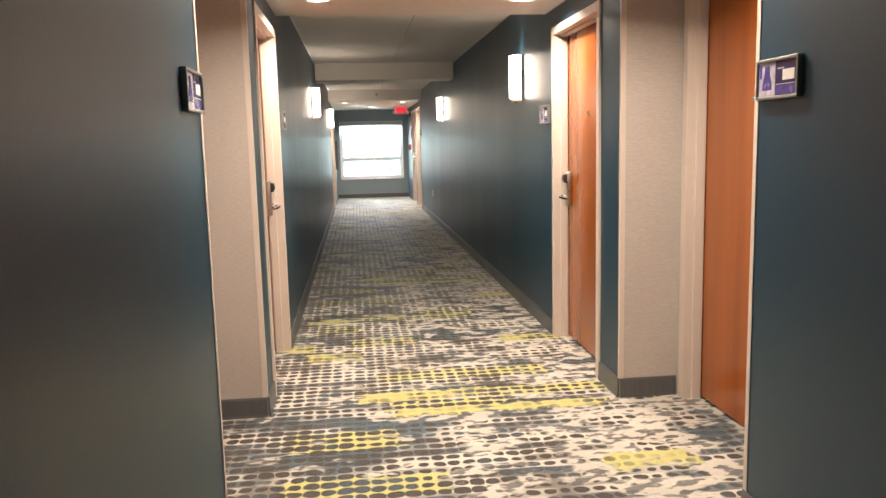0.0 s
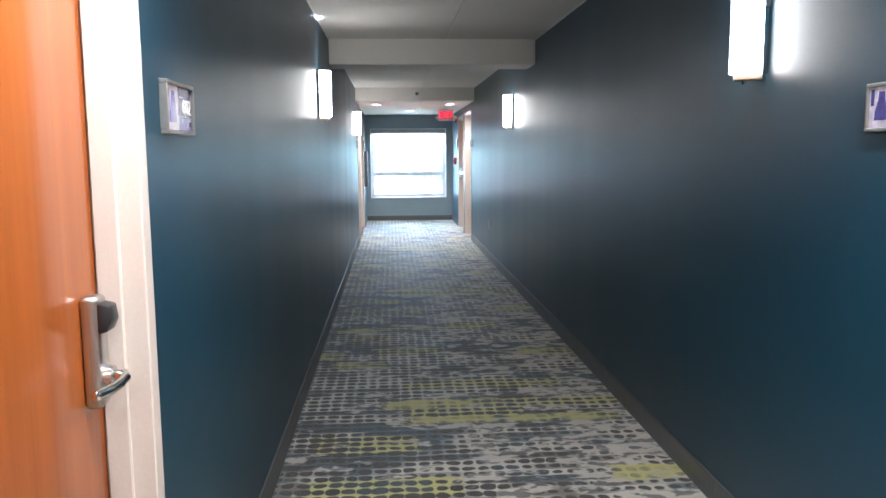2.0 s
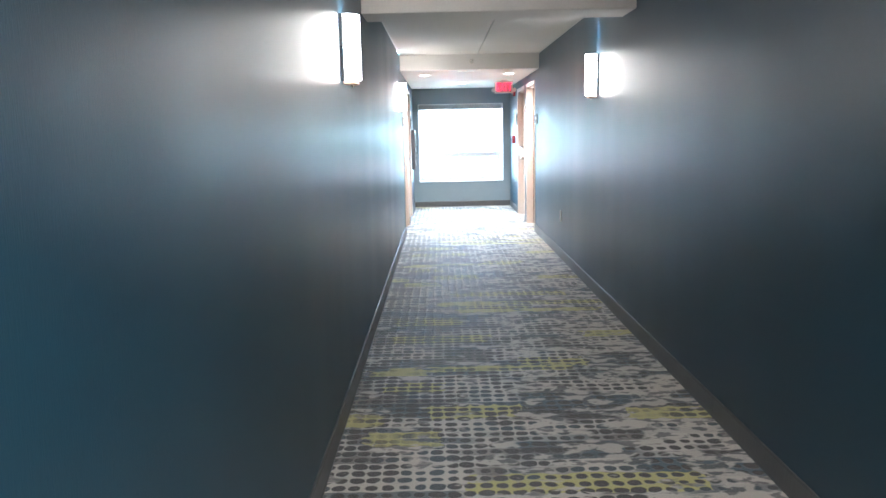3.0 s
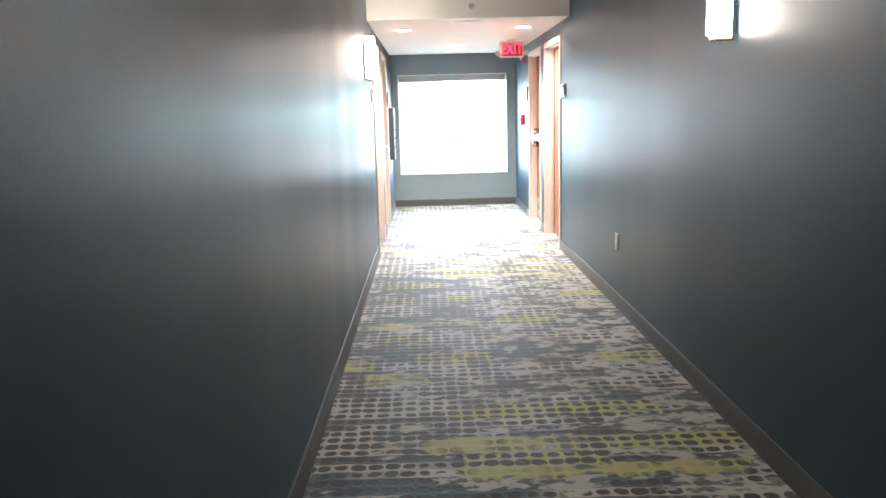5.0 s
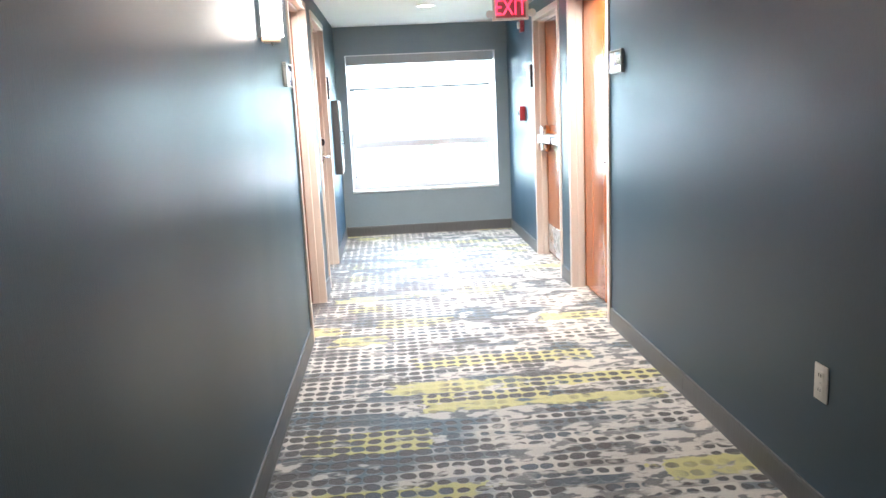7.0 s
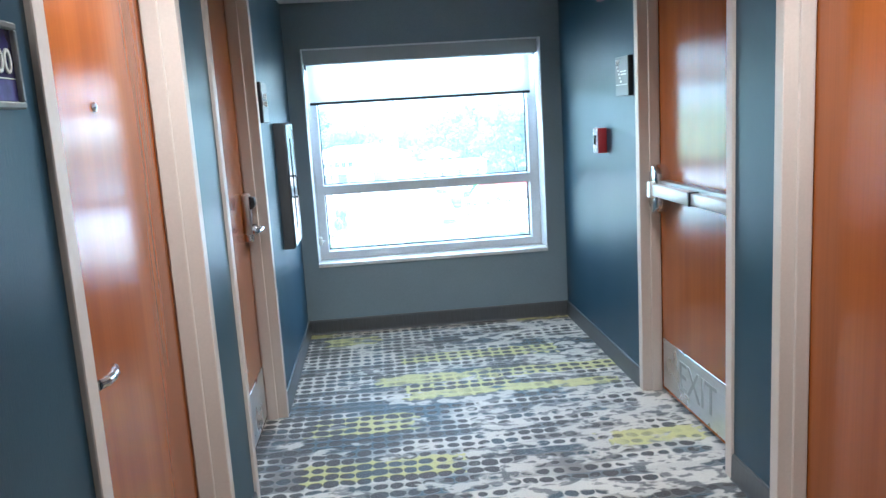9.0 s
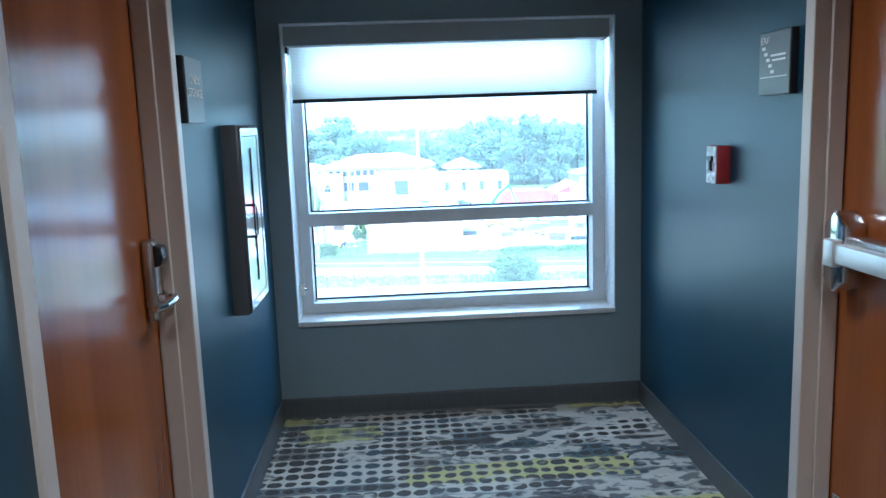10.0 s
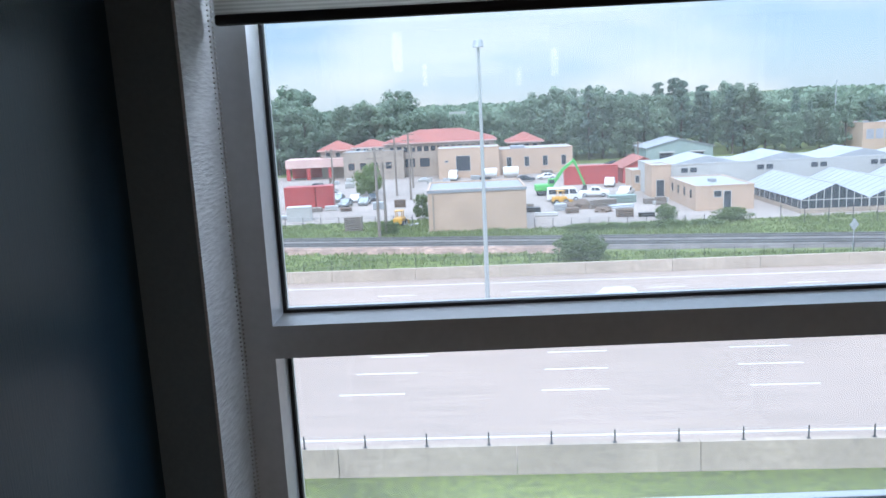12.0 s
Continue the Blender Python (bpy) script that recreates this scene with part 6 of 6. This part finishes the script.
vehicle("car", pose(-27.6, 178.5, GZ + 0.02, 0, 0, 20), CAR, CAR_GLASS, 1.75, (-1.35, 1.35), "car_white", "white car parked by the open shed")
vehicle("car", pose(-33.5, 197.0, GZ + 0.02, 0, 0, 160), CAR, CAR_GLASS, 1.75, (-1.35, 1.35), "car_dark", "dark car parked by the open shed")
vehicle("car", pose(-21.0, 186.0, GZ + 0.02, 0, 0, 12), CAR, CAR_GLASS, 1.75, (-1.35, 1.35), "car_dark", "dark car parked in the yard")
vehicle("car", pose(14.4, 193.0, GZ + 0.02, 0, 0, 172), CAR, CAR_GLASS, 1.75, (-1.35, 1.35), "car_dark", "dark car parked before the long block")
vehicle("car", pose(19.4, 196.0, GZ + 0.02, 0, 0, 8), CAR, CAR_GLASS, 1.75, (-1.35, 1.35), "car_white", "white car parked before the long block")
vehicle("car", pose(39.9, 222.0, GZ + 0.02, 0, 0, 5), CAR, CAR_GLASS, 1.75, (-1.35, 1.35), "car_dark", "dark car parked under the trees")
vehicle("pickup_truck", pose(45.5, 226.0, GZ + 0.02, 0, 0, 12), PICKUP, PICKUP_GLASS, 1.95, (-1.7, 1.7), "car_white", "white pickup truck parked under the trees", r=0.38)


def tank(x, y, r, n, label):
    t = thing("tank", pose(x, y, GZ + 0.02), label, "tank", "white yard tanks")
    bm = bmesh.new()
    rod(bm, (-n / 2, 0, r + 0.3), (n / 2, 0, r + 0.3), r, r, 20)
    bmesh.ops.bevel(bm, geom=bm.edges[:], offset=0.12, segments=2, affect="EDGES", clamp_overlap=True)
    part("shell", bm, "car_white", t, "white rounded shell")
    for q in (-0.35, 0.35):
        part("saddle", boxes((q * n - 0.12, -r * 0.8, 0, q * n + 0.12, r * 0.8, 0.5)), "wall_concrete", t, smooth=0)


tank(6.9, 204.0, 1.1, 3.2, "white tank on saddles before the tan block")
tank(11.8, 203.0, 1.2, 3.6, "white tank on saddles before the tan block")
tank(24.4, 188.6, 1.0, 3.4, "small white tank beyond the red container")


def pipe_bundle(x, y, rz, n, length, label, material):
    p = thing("pipe_bundle", pose(x, y, GZ + 0.02, 0, 0, rz), label, "pipes", "yard materials")
    for i in range(n):
        bm = bmesh.new()
        row, k = divmod(i, 4)
        rod(bm, (-length / 2, k * 0.34 + row * 0.17, 0.16 + row * 0.29), (length / 2, k * 0.34 + row * 0.17, 0.16 + row * 0.29), 0.16, 0.16, 10)
        part("pipe", bm, material, p)


pipe_bundle(-8.2, 134.4, 4, 4, 3.2, "pale pipes lying by the yellow loader", "white_wall")
pipe_bundle(26.0, 143.6, 12, 7, 4.2, "grey pipes stacked in the yard", "galvanised")
pipe_bundle(-30.2, 188.0, 15, 7, 5.0, "rusty pipes stacked in the yard", "ballast")
pipe_bundle(13.0, 138.5, -8, 6, 3.6, "pale pipes beside the soil heap", "white_wall")


def yard_fence(x0, y0, x1, y1, n, h, label):
    f = thing("yard_fence", pose(x0, y0, GZ, 0, 0, math.degrees(math.atan2(y1 - y0, x1 - x0))), label, "fence", "yard fences")
    length = math.hypot(x1 - x0, y1 - y0)
    for i in range(n + 1):
        bm = bmesh.new()
        rod(bm, (length * i / n, 0, 0), (length * i / n, 0, h), 0.05, 0.05, 7)
        part("post", bm, "dark_steel", f)
    for k in range(7):
        bm = bmesh.new()
        rod(bm, (0, 0, h * (k + 0.6) / 7), (length, 0, h * (k + 0.6) / 7), 0.012, 0.012, 4)
        part("wire", bm, "dark_steel", f)


yard_fence(43.0, 122.0, 92.0, 116.0, 16, 2.6, "dark wire fence before the greenhouses")
yard_fence(-34.0, 137.6, -8.0, 134.0, 9, 1.8, "thin wire fence at the yard's grassy edge")
yard_fence(10.0, 126.6, 33.0, 123.0, 9, 1.6, "rough wire fence in the weeds")

g = building("school_building", 112, 236, 150, 250, -9.6, "tan_stucco", "grey_roof", "flat tan building with a pale glazed front behind the trees")
for x in np.arange(114, 148, 2.6):
    facade_window(g, float(x), -14.0, 2.0, 2.6, 236, "greenhouse_glass")


def weeds():
    """Rough grass and weeds along both sides of the railway."""
    rng = np.random.default_rng(17)
    verts, faces = [], []

    def tuft(x, y, h, n):
        for _ in range(n):
            a = rng.random() * 6.283
            q = h * rng.uniform(0.1, 0.5)
            w = h * rng.uniform(0.10, 0.22)
            px, py = x + rng.normal() * 0.3, y + rng.normal() * 0.3
            tx, ty = px + q * math.cos(a), py + q * math.sin(a)
            dx, dy = w * math.cos(a + 1.57), w * math.sin(a + 1.57)
            hh = h * rng.uniform(0.5, 1.1)
            i = len(verts)
            verts.extend(((px - dx, py - dy, GZ), (px + dx, py + dy, GZ), (tx + dx * 0.7, ty + dy * 0.7, GZ + hh * 0.7), (tx - dx * 0.2, ty - dy * 0.2, GZ + hh)))
            faces.append((i, i + 1, i + 2, i + 3))
    for _ in range(6400):
        x = rng.uniform(-42, 92)
        rail = 117 - 0.191 * x
        edge = 140 if x < -5 else 127.2
        lush = 0.55 + 0.45 * math.sin(x * 0.31 + 1.2) * math.sin(x * 0.12)
        y = rail + 4.6 + (edge - rail - 4.6) * rng.random()
        if -5.6 < x < 9.4 and y > 127:
            continue
        tuft(x, y, rng.uniform(0.15, 0.80) * (0.45 + 0.6 * lush), 7)
    for _ in range(3600):
        x = rng.uniform(-42, 80)
        lo, hi = 98.3 - 0.035 * x, 117 - 0.191 * x - 6.4
        if hi > lo:
            tuft(x, lo + (hi - lo) * rng.random(), rng.uniform(0.15, 0.55), 6)
    me = bpy.data.meshes.new("weeds")
    me.from_pydata(verts, [], faces)
    me.materials.append(MATS["weed_blade"])
    tagged(new("weeds", me), "rough green weeds along the railway", "weeds", kind="stuff")


weeds()
crate_stack(-16.8, 132.4, 2.6, 1.6, 2.2, "grey stack of pallets by the fence", "weathered_wood")
crate_stack(24.0, 147.5, 3.4, 1.8, 1.2, "low stack of weathered timber", "weathered_wood")
crate_stack(27.5, 151.0, 4.6, 2.0, 1.3, "green flat trailer load in the yard", "green_metal")
rnd = random.Random(31)
JUNK = (("weathered_wood", "grey weathered timber pallets in the yard"), ("galvanised", "stacked galvanised parts in the yard"), ("soil", "rusty brown boards in the yard"),
        ("dark_steel", "dark steel scrap stacked in the yard"), ("white_wall", "pale crates stacked in the yard"))
for x0, x1, y0, y1, n in ((10.5, 34, 130, 149, 11), (-34, -8, 146, 158, 7), (-20, 24, 196, 205, 8), (-36, -24, 190, 210, 6)):
    for _ in range(n):
        material, words = rnd.choice(JUNK)
        crate_stack(rnd.uniform(x0, x1), rnd.uniform(y0, y1), rnd.uniform(1.0, 3.0), rnd.uniform(0.8, 1.8), rnd.uniform(0.6, 1.5), words, material)
crate_stack(32.0, 148.0, 2.8, 1.5, 0.9, "grey stack of pallets by the office", "weathered_wood")

s = thing("road_sign", pose(43.8, 104, GZ), "back of a grey diamond sign on a post", "sign")
bm = bmesh.new()
rod(bm, (0, 0, 0), (0, 0, 3.1), 0.05, 0.05, 8)
part("post", bm, "galvanised", s)
part("plate", prism([(0, 2.0), (0.55, 2.75), (0, 3.5), (-0.55, 2.75)], -0.09, -0.06, "y"), "galvanised", s, smooth=0)
